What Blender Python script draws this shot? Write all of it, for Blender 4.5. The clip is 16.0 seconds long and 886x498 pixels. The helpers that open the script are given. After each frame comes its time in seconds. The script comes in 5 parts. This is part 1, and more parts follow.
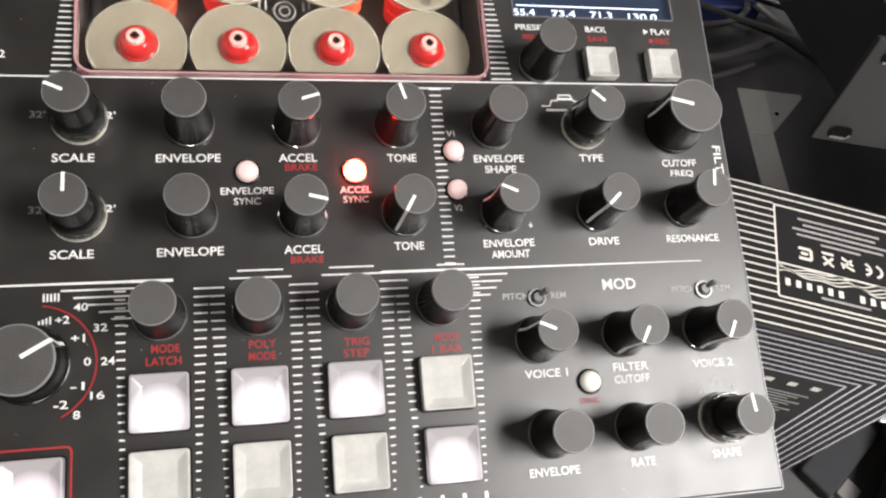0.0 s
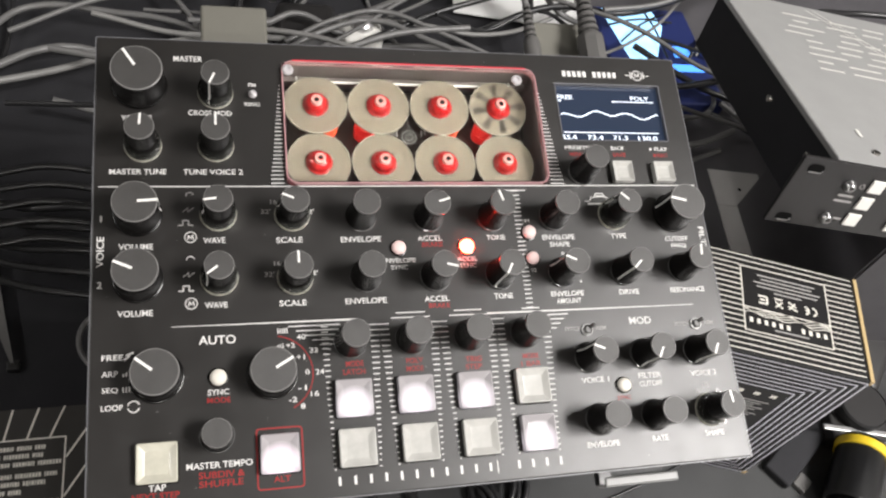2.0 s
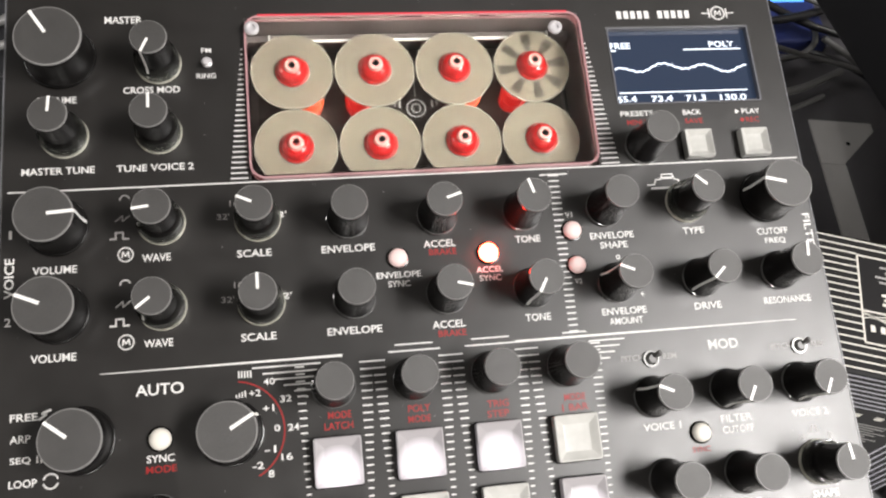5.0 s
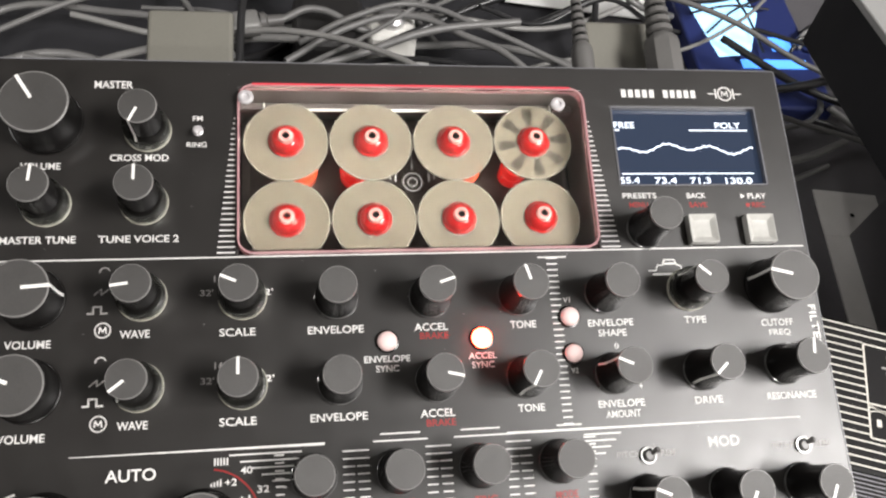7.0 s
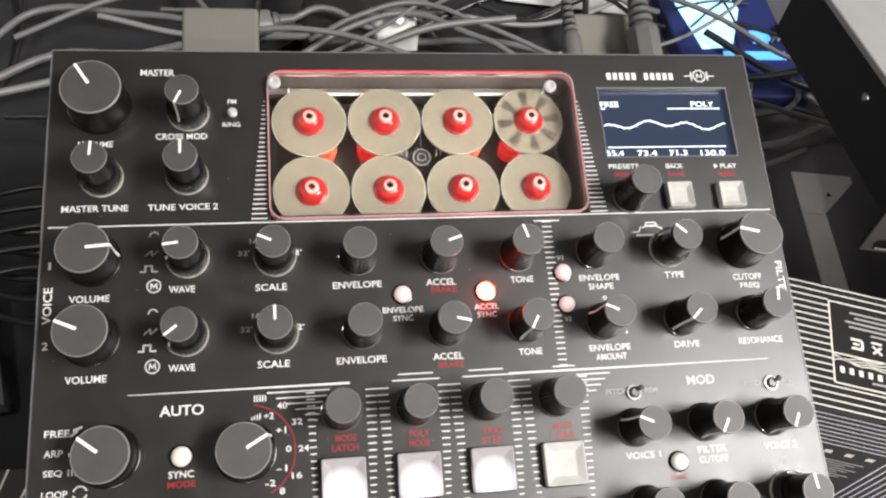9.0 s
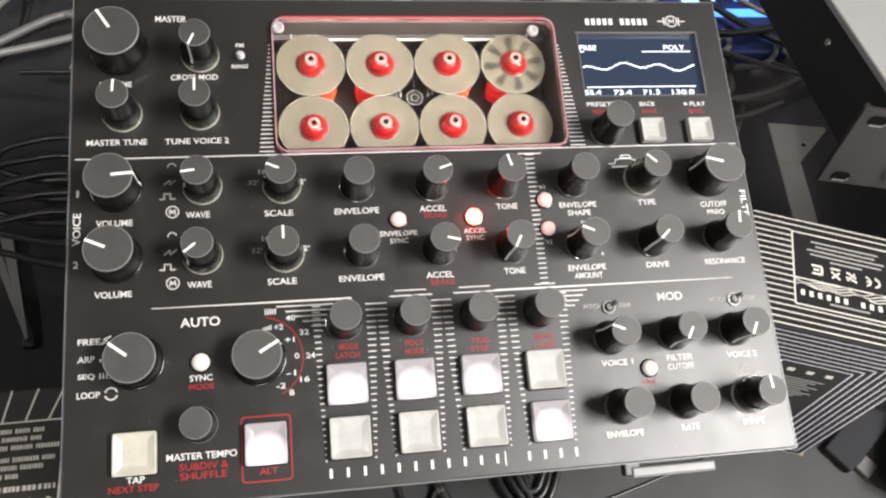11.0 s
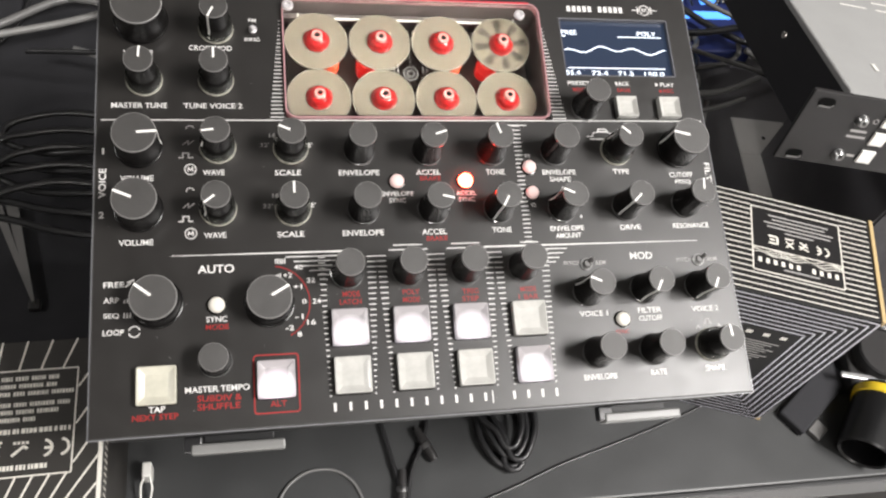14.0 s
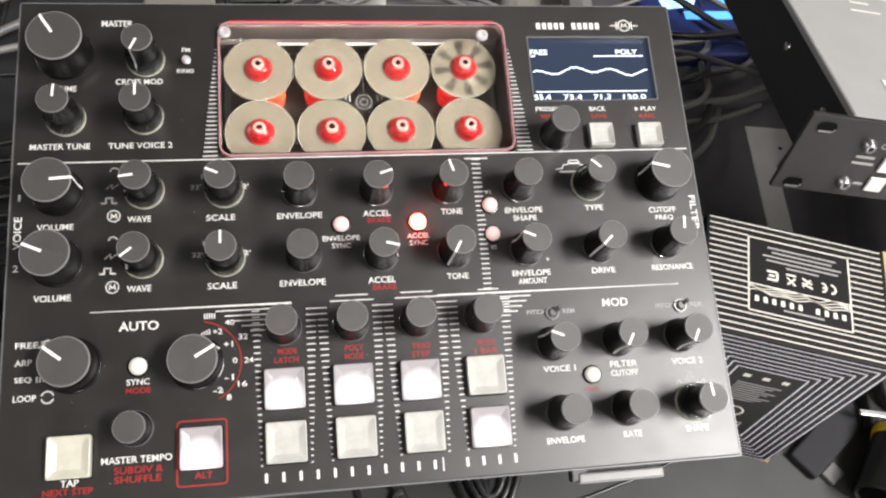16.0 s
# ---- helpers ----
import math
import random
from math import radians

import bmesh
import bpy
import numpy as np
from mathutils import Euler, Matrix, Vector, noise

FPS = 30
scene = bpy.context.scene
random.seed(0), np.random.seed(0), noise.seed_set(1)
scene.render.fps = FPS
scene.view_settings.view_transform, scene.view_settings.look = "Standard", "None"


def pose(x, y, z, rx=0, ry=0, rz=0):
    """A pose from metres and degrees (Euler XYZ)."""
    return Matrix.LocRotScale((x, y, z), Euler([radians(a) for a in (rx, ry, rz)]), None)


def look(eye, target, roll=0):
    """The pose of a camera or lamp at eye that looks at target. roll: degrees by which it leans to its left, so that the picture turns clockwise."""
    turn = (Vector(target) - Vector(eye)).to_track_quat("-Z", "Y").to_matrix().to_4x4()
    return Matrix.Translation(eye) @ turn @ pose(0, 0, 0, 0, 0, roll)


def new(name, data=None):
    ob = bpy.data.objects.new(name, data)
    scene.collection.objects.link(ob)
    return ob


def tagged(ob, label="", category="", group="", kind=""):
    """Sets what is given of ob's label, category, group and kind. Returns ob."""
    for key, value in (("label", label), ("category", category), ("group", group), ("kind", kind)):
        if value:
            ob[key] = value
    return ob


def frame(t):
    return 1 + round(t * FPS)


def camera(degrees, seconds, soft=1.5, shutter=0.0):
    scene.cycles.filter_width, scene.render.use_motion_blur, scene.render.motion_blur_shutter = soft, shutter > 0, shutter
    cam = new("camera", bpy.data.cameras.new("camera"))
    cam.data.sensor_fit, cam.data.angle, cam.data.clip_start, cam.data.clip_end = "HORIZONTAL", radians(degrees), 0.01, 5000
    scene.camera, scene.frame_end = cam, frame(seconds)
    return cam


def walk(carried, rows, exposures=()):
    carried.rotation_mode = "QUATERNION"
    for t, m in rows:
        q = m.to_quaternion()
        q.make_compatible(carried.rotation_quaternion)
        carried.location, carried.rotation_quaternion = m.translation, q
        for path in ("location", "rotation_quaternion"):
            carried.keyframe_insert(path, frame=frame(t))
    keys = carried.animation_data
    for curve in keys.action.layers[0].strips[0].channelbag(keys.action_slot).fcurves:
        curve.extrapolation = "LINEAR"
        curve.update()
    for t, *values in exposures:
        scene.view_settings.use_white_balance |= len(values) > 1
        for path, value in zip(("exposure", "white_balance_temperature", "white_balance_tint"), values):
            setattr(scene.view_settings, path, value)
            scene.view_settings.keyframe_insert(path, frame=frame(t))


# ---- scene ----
cam = camera(56.0, 16.0, soft=2.3)
ROWS = [
    (0, 0.1663, -0.0606, 0.4635, 30.94, -10.19, -8.12),
    (0.5, 0.1339, -0.1033, 0.5014, 30.46, -11.19, -8.83),
    (1, 0.0836, -0.1308, 0.5469, 31.57, -13.06, -9.06),
    (1.5, 0.0640, -0.1397, 0.5769, 33.22, -12.82, -9.26),
    (2, 0.0644, -0.1329, 0.5898, 34.81, -11.79, -9.63),
    (2.5, 0.0753, -0.1270, 0.5927, 33.80, -10.56, -9.42),
    (3, 0.0894, -0.1120, 0.5921, 32.64, -9.73, -9.45),
    (3.5, 0.0962, -0.1005, 0.5873, 31.66, -8.60, -9.26),
    (4, 0.0959, -0.0977, 0.5833, 31.05, -7.75, -9.22),
    (4.2, 0.1053, -0.0876, 0.5593, 31.23, -6.99, -8.84),
    (6.3, 0.1309, -0.0331, 0.5039, 29.72, -6.52, -6.36),
    (6.5, 0.1290, -0.0315, 0.5072, 29.99, -6.95, -6.23),
    (7, 0.1302, -0.0269, 0.5162, 32.91, -7.52, -6.14),
    (7.5, 0.1349, -0.0312, 0.5204, 33.82, -6.95, -5.98),
    (8, 0.1210, -0.0619, 0.5441, 33.76, -7.44, -6.75),
    (8.5, 0.1177, -0.0639, 0.5431, 33.52, -7.23, -6.80),
    (11, 0.1118, -0.1106, 0.5657, 31.64, -7.14, -7.39),
    (11.5, 0.1212, -0.1192, 0.5642, 30.92, -6.61, -6.50),
    (12, 0.1195, -0.1304, 0.5786, 30.33, -6.78, -6.21),
    (12.5, 0.1125, -0.1485, 0.5963, 30.67, -7.28, -6.76),
    (13, 0.1081, -0.1443, 0.5968, 30.57, -8.09, -6.77),
    (13.5, 0.1093, -0.1546, 0.5887, 32.21, -8.14, -7.89),
    (14, 0.0882, -0.1555, 0.5844, 32.45, -9.41, -7.98),
    (14.5, 0.0883, -0.1544, 0.5975, 32.56, -9.12, -8.12),
    (15, 0.0999, -0.1493, 0.6060, 32.86, -8.48, -8.17),
    (15.5, 0.1176, -0.1421, 0.6208, 32.26, -7.78, -8.35),
    (16, 0.1480, -0.1125, 0.5711, 31.56, -6.58, -6.77),
]
EXPOSURES = [(0.0, -0.06), (1.0, -0.14), (1.5, -0.10), (3.5, -0.12), (4.2, -0.08), (6.5, 0.0), (8.5, 0.05), (11.0, 0.09), (12.5, 0.08), (15.5, 0.08), (16.0, 0.13)]
walk(cam, [(t, pose(x, y, z, rx, ry, rz)) for t, x, y, z, rx, ry, rz in ROWS], EXPOSURES)

# ---------------------------------------------------------------- light
world = bpy.data.worlds.new("world")
scene.world = world
world.use_nodes = True
world.node_tree.nodes["Background"].inputs[0].default_value = (0.75, 0.8, 0.9, 1)
world.node_tree.nodes["Background"].inputs[1].default_value = 0.06


def area_lamp(name, eye, target, sx, sy, watts, colour):
    data = bpy.data.lights.new(name, "AREA")
    data.shape, data.size, data.size_y, data.energy, data.color = "RECTANGLE", sx, sy, watts, colour
    ob = new(name, data)
    ob.matrix_world = look(eye, target)
    return ob


LAMPS = [
    # place, aim, size, watts
    ((1.40, -0.66, 1.84), (1.40, -0.66, 0.0), 0.6, 0.9, 108, (1.0, 0.965, 0.94)),
    ((0.46, 1.12, 1.84), (0.46, 1.12, 0.0), 0.10, 0.45, 2.0, (1.0, 0.96, 0.92)),
    # unseen lamp added on the left to light the knob sides
    ((-2.1, 0.2, 1.84), (-2.1, 0.2, 0.0), 0.4, 1.0, 24, (1.0, 0.97, 0.95)),
    # unseen lamp added in front to fill knob fronts and pointers
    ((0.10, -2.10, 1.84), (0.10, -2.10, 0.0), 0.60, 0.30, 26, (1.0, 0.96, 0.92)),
]
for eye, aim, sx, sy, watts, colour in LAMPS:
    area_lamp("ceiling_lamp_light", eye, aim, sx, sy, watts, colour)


# ---------------------------------------------------------------- materials
def material(name, colour, rough=0.5, metal=0.0, grain=0.0, grain_scale=900.0, bump=0.0, blot=0.0, emit=None, strength=0.0,
             transmission=0.0, spec=0.5, coat=0.0, alpha=1.0, wear=0.0):
    m = bpy.data.materials.new(name)
    m.use_nodes = True
    nt = m.node_tree
    b = nt.nodes["Principled BSDF"]
    b.inputs["Base Color"].default_value = (*colour, 1)
    b.inputs["Roughness"].default_value = rough
    b.inputs["Metallic"].default_value = metal
    b.inputs["Transmission Weight"].default_value = transmission
    b.inputs["Specular IOR Level"].default_value = spec
    b.inputs["Coat Weight"].default_value = coat
    b.inputs["Alpha"].default_value = alpha
    if emit:
        b.inputs["Emission Color"].default_value = (*emit, 1)
        b.inputs["Emission Strength"].default_value = strength
    if grain or bump or blot or wear:
        co = nt.nodes.new("ShaderNodeTexCoord")
        fine = nt.nodes.new("ShaderNodeTexNoise")
        fine.inputs["Scale"].default_value = grain_scale
        fine.inputs["Detail"].default_value = 3
        nt.links.new(co.outputs["Object"], fine.inputs["Vector"])
        wide = nt.nodes.new("ShaderNodeTexNoise")
        wide.inputs["Scale"].default_value = grain_scale / 30
        wide.inputs["Detail"].default_value = 4
        nt.links.new(co.outputs["Object"], wide.inputs["Vector"])
        add = nt.nodes.new("ShaderNodeMath")
        add.operation = "MULTIPLY_ADD"
        add.inputs[1].default_value = grain
        add.inputs[2].default_value = 1 - grain * 0.5 - blot * 0.5
        nt.links.new(fine.outputs["Fac"], add.inputs[0])
        more = nt.nodes.new("ShaderNodeMath")
        more.operation = "MULTIPLY_ADD"
        more.inputs[1].default_value = blot
        nt.links.new(wide.outputs["Fac"], more.inputs[0])
        nt.links.new(add.outputs[0], more.inputs[2])
        mix = nt.nodes.new("ShaderNodeVectorMath")
        mix.operation = "SCALE"
        mix.inputs[0].default_value = colour
        nt.links.new(more.outputs[0], mix.inputs["Scale"])
        nt.links.new(mix.outputs[0], b.inputs["Base Color"])
        if wear:
            r = nt.nodes.new("ShaderNodeMath")
            r.operation = "MULTIPLY_ADD"
            r.inputs[1].default_value = wear
            r.inputs[2].default_value = rough - wear * 0.5
            nt.links.new(wide.outputs["Fac"], r.inputs[0])
            nt.links.new(r.outputs[0], b.inputs["Roughness"])
        if bump:
            bp = nt.nodes.new("ShaderNodeBump")
            bp.inputs["Strength"].default_value = bump
            bp.inputs["Distance"].default_value = 0.0006
            nt.links.new(fine.outputs["Fac"], bp.inputs["Height"])
            nt.links.new(bp.outputs[0], b.inputs["Normal"])
    return m


PANEL = material("panel_paint", (0.0125, 0.0112, 0.0102), 0.385, spec=0.72, grain=0.35, grain_scale=2500, bump=0.12, blot=0.4, wear=0.12)
EDGE = material("panel_edge", (0.16, 0.16, 0.17), 0.4, grain=0.3, blot=0.3)
CASE = material("case_paint", (0.015, 0.015, 0.016), 0.5, grain=0.3, bump=0.1)
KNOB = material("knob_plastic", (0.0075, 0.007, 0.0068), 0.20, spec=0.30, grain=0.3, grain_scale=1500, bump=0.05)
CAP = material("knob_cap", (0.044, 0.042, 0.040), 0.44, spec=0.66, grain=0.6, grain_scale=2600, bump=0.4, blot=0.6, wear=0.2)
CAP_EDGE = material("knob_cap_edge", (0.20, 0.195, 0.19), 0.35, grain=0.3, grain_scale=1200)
# paler than the knob, to stand for the highlight round its foot
BASE_GLINT = material("knob_base_glint", (0.10, 0.10, 0.098), 0.12, spec=0.9, coat=1.0)
POINTER = material("pointer_paint", (0.84, 0.83, 0.80), 0.45, grain=0.2, grain_scale=1400)
CLEAR = material("clear_acrylic", (0.95, 0.96, 0.93), 0.05, transmission=1.0)
SKIRT = material("skirt_acrylic", (0.92, 0.93, 0.86), 0.12, transmission=1.0)
# pale ring colour stands for bright light passing through the skirt
SKIRT_GLINT = material("skirt_glint", (0.62, 0.61, 0.52), 0.12, coat=1.0, alpha=0.75, blot=1.2, grain=0.2, grain_scale=6000)
WHITE = material("white_print", (0.72, 0.71, 0.69), 0.5, grain=0.3, grain_scale=1400)
GREYPRINT = material("faded_print", (0.35, 0.34, 0.33), 0.5, grain=0.4, grain_scale=1400)
RED = material("red_print", (0.31, 0.018, 0.017), 0.5, grain=0.3, grain_scale=1400)
BUTTON_CREAM = material("button_cream", (0.50, 0.485, 0.405), 0.25, grain=0.1, grain_scale=6000, blot=0.35, coat=0.3)
BUTTON = material("button_plastic", (0.46, 0.455, 0.43), 0.22, grain=0.12, grain_scale=6000, blot=0.45, coat=0.3)
BUTTON_RIM = material("button_rim", (0.42, 0.41, 0.38), 0.25, transmission=0.3)
# weak emission on the unlit lamps evens out shading on their domes
LED_OFF = material("led_frosted", (0.60, 0.47, 0.45), 0.5, emit=(0.9, 0.58, 0.54), strength=0.30)
LED_WARM = material("led_frosted_white", (0.60, 0.57, 0.51), 0.5, emit=(0.9, 0.85, 0.74), strength=0.18)
LED_RED = material("led_red_lit", (0.9, 0.2, 0.1), 0.4, emit=(1.0, 0.026, 0.013), strength=85)
DISC = material("frosted_film", (0.218, 0.190, 0.146), 0.22, grain=0.25, grain_scale=500, blot=0.35, alpha=0.80)
DISC_DARK = material("film_band", (0.105, 0.098, 0.074), 0.3, grain=0.2, alpha=0.20)
DISC_PALE = material("film_edge", (0.36, 0.34, 0.28), 0.2, grain=0.2, alpha=0.40)
HUB = material("hub_red", (0.30, 0.006, 0.007), 0.10, coat=1.0)
SHAFT = material("shaft_steel", (0.55, 0.55, 0.55), 0.3, metal=1)
# near-black stands for the shade inside holes and gaps
HOLE = material("hole_dark", (0.003, 0.003, 0.003), 0.7, spec=0.08)
WELL = material("well_board", (0.040, 0.032, 0.027), 0.35, grain=0.4, blot=0.8, grain_scale=600)
WELL_WALL = material("well_wall", (0.115, 0.096, 0.090), 0.3, grain=0.2, blot=0.3, grain_scale=500)
SLOT = material("film_slot", (0.050, 0.044, 0.032), 0.4, grain=0.3, alpha=0.60)
PALE = material("hub_tip", (0.50, 0.23, 0.21), 0.16, coat=0.8)
# red LED light along the top of the rim, put in as emission
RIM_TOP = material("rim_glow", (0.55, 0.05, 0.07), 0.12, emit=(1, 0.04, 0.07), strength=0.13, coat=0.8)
# LED light falling on the motors, put in as emission
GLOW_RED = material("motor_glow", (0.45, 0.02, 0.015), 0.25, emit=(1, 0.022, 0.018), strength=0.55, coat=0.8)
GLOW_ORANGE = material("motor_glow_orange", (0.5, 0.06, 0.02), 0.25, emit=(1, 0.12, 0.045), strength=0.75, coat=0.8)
# pink tint and emission stand for red LED light in the clear rim
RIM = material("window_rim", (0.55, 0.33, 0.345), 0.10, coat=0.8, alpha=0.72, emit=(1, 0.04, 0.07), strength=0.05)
SCREW = material("screw_steel", (0.6, 0.58, 0.55), 0.25, metal=1)
WASHER = material("blackened_washer", (0.20, 0.20, 0.195), 0.3, metal=0.5, grain=0.3)
SCREW_PALE = material("plated_screw", (0.62, 0.60, 0.61), 0.3, metal=0.35, grain=0.2)
SCREEN = material("screen_glass", (0.012, 0.016, 0.028), 0.12, emit=(0.25, 0.36, 0.62), strength=0.10)
SCREEN_INK = material("screen_dots", (0.7, 0.75, 0.85), 0.4, emit=(0.75, 0.87, 1.0), strength=1.1)
SCREEN_FRAME = material("screen_bezel", (0.25, 0.25, 0.27), 0.25, metal=0.6)
TABLE = material("table_laminate", (0.041, 0.042, 0.0425), 0.38, grain=0.2, grain_scale=700, blot=0.45, wear=0.2)
# box card made paler, with the glare on the flat carton in its colour
FLAT_CARD_GLARE = material("flat_card_glare", (0.029, 0.0268, 0.0242), 0.52, spec=0.5, grain=0.4, grain_scale=1200, blot=0.35)
BOX_BLACK = material("box_card", (0.0095, 0.0088, 0.0092), 0.60, spec=0.22, grain=0.4, grain_scale=1200, blot=0.3)
BOX_INK = material("box_white_ink", (0.71, 0.685, 0.62), 0.5, grain=0.3, grain_scale=900)
# white ink tinted blue for a bluish reflection on the carton front
BOX_BLUE = material("box_ink_blue_sheen", (0.70, 0.69, 0.77), 0.5, grain=0.3, grain_scale=900)
TAN = material("card_edge", (0.45, 0.33, 0.16), 0.7, grain=0.4, grain_scale=900)
RACK = material("rack_black", (0.022, 0.021, 0.021), 0.4, grain=0.3, grain_scale=1500, bump=0.15)
RACK_FACE = material("rack_face", (0.021, 0.020, 0.0205), 0.42, grain=0.3, grain_scale=1500, bump=0.15)
COVER = material("cover_grey", (0.31, 0.31, 0.305), 0.5, grain=0.12, grain_scale=1400, blot=0.15)
ALU = material("aluminium", (0.55, 0.55, 0.55), 0.35, metal=0.8, grain=0.2)
RUBBER = material("cable_rubber", (0.018, 0.018, 0.019), 0.33, grain=0.3)
# cable greys, which also stand for highlights on dark cables
CABLE_GREY = material("cable_grey", (0.15, 0.148, 0.145), 0.4, grain=0.3)
CABLE_PALE = material("cable_pale", (0.21, 0.207, 0.20), 0.4, grain=0.3, blot=0.5)
CANISTER = material("canister_plastic", (0.009, 0.009, 0.0095), 0.32, grain=0.3, bump=0.05)
BEIGE = material("adapter_plastic", (0.155, 0.15, 0.128), 0.5, grain=0.15, blot=0.15)
PLUGW = material("plug_white", (0.75, 0.74, 0.7), 0.35, grain=0.1)
YELLOW = material("yellow_band", (0.78, 0.56, 0.03), 0.45, grain=0.2)
LIP = material("stand_grey", (0.20, 0.20, 0.195), 0.4, grain=0.2, blot=0.2)
STRIP_STEEL = material("painted_strip", (0.46, 0.45, 0.44), 0.45, grain=0.2, blot=0.35)
GREYPLATE = material("steel_plate", (0.115, 0.112, 0.108), 0.40, grain=0.2, blot=0.3)
CLOTH = material("black_cloth", (0.018, 0.018, 0.021), 0.9, grain=0.4, grain_scale=1500, bump=0.3, blot=0.5)
MAT = material("black_mat", (0.085, 0.082, 0.088), 0.5, grain=0.4, grain_scale=900, blot=0.5, bump=0.2)
PAPER = material("paper", (0.80, 0.80, 0.79), 0.7, grain=0.1, blot=0.1)
STRAP = material("strap_grey", (0.16, 0.155, 0.15), 0.6, grain=0.3)
BLUE_LIT = material("screen_blue", (0.05, 0.2, 0.8), 0.3, emit=(0.10, 0.36, 1.0), strength=1.6)
CYAN_LIT = material("screen_pale_blue", (0.3, 0.6, 0.9), 0.3, emit=(0.42, 0.72, 1.0), strength=1.5)
NAVY = material("blue_case", (0.02, 0.03, 0.12), 0.35, grain=0.3)
WALL = material("wall_paint", (0.30, 0.29, 0.28), 0.8, grain=0.1, grain_scale=60, blot=0.1)
CEIL = material("ceiling_paint", (0.45, 0.45, 0.44), 0.9, grain=0.1, grain_scale=60)
FLOOR = material("floor_vinyl", (0.30, 0.29, 0.28), 0.5, grain=0.15, grain_scale=60, blot=0.15)
WHITE_TOP = material("white_laminate", (0.8, 0.8, 0.79), 0.35, grain=0.05, blot=0.05)
LAMP_HOUSE = material("lamp_housing", (0.8, 0.8, 0.8), 0.5)


def lit_button(name, colour, strength, low):
    """A translucent cap with the glow of its lamp towards one side."""
    m = material(name, (0.30, 0.285, 0.29), 0.24, coat=0.3)
    nt = m.node_tree
    b = nt.nodes["Principled BSDF"]
    co = nt.nodes.new("ShaderNodeTexCoord")
    mp = nt.nodes.new("ShaderNodeMapping")
    mp.inputs["Location"].default_value = (0, low, 0)
    mp.inputs["Scale"].default_value = (80, 80, 80)
    gr = nt.nodes.new("ShaderNodeTexGradient")
    gr.gradient_type = "SPHERICAL"
    mu = nt.nodes.new("ShaderNodeMath")
    mu.operation = "MULTIPLY_ADD"
    mu.inputs[1].default_value = strength
    mu.inputs[2].default_value = strength * 0.03
    nt.links.new(co.outputs["Object"], mp.inputs[0])
    nt.links.new(mp.outputs[0], gr.inputs[0])
    nt.links.new(gr.outputs["Fac"], mu.inputs[0])
    nt.links.new(mu.outputs[0], b.inputs["Emission Strength"])
    b.inputs["Emission Color"].default_value = (*colour, 1)
    return m


BUTTON_LIT = lit_button("button_lit", (1.0, 0.90, 0.98), 2.0, 0.42)
BUTTON_LIT_PINK = lit_button("button_lit_alt", (1.0, 0.82, 0.93), 2.2, 0.46)


# ---------------------------------------------------------------- mesh helpers
def finish(ob, bm, mat, smooth=False):
    me = ob.data
    bm.to_mesh(me)
    bm.free()
    me.materials.append(mat)
    if smooth:
        for p in me.polygons:
            p.use_smooth = True
        me.set_sharp_from_angle(angle=radians(38))
    return ob


def part(name, bm, mat, parent=None, label="", m=None, smooth=False):
    ob = new(name, bpy.data.meshes.new(name))
    finish(ob, bm, mat, smooth)
    ob.parent = parent
    if m is not None:
        ob.matrix_basis = m
    if label:
        ob["label"] = label
    return ob


def empty(name, m, label, category, group=""):
    ob = new(name)
    ob.empty_display_size = 0.02
    ob.matrix_basis = m
    return tagged(ob, label, category, group)


def box(bm, x0, x1, y0, y1, z0, z1, bevel=0.0, seg=2):
    b2 = bmesh.new()
    bmesh.ops.create_cube(b2, size=1)
    bmesh.ops.transform(b2, matrix=Matrix.Translation(((x0 + x1) / 2, (y0 + y1) / 2, (z0 + z1) / 2)) @ Matrix.Diagonal((x1 - x0, y1 - y0, z1 - z0, 1)), verts=b2.verts)
    if bevel:
        bmesh.ops.bevel(b2, geom=b2.edges[:], offset=bevel, segments=seg, affect="EDGES", profile=0.5)
    tmp = bpy.data.meshes.new("tmp")
    b2.to_mesh(tmp)
    b2.free()
    bm.from_mesh(tmp)
    bpy.data.meshes.remove(tmp)
    return bm


def lathe(bm, profile, seg=40):
    """Turns (radius, height) pairs round z."""
    rings = []
    for r, z in profile:
        if r < 1e-7:
            rings.append([bm.verts.new((0, 0, z))])
        else:
            rings.append([bm.verts.new((r * math.cos(2 * math.pi * k / seg), r * math.sin(2 * math.pi * k / seg), z)) for k in range(seg)])
    for a, b in zip(rings, rings[1:]):
        for k in range(seg):
            n = (k + 1) % seg
            vs = [a[k % len(a)], a[n % len(a)], b[n % len(b)], b[k % len(b)]]
            vs = list(dict.fromkeys(vs))
            if len(vs) > 2:
                bm.faces.new(vs)
    bmesh.ops.recalc_face_normals(bm, faces=bm.faces[:])
    return bm


def rounded(cx, cy, w, h, r, n=6):
    pts = []
    for qx, qy, a0 in ((1, 1, 0), (-1, 1, 90), (-1, -1, 180), (1, -1, 270)):
        for k in range(n + 1):
            a = radians(a0 + 90 * k / n)
            pts.append((cx + qx * (w / 2 - r) + r * math.cos(a), cy + qy * (h / 2 - r) + r * math.sin(a)))
    return pts


def ring_plate(bm, outer, inner, z0, z1):
    """A frame between two outlines with as many corners."""
    n = len(outer)
    loops = [[bm.verts.new((*p, z)) for p in pts] for pts, z in ((outer, z0), (outer, z1), (inner, z1), (inner, z0))]
    for a, b in ((0, 1), (1, 2), (2, 3), (3, 0)):
        for k in range(n):
            bm.faces.new((loops[a][k], loops[a][(k + 1) % n], loops[b][(k + 1) % n], loops[b][k]))
    bmesh.ops.recalc_face_normals(bm, faces=bm.faces[:])
    return bm


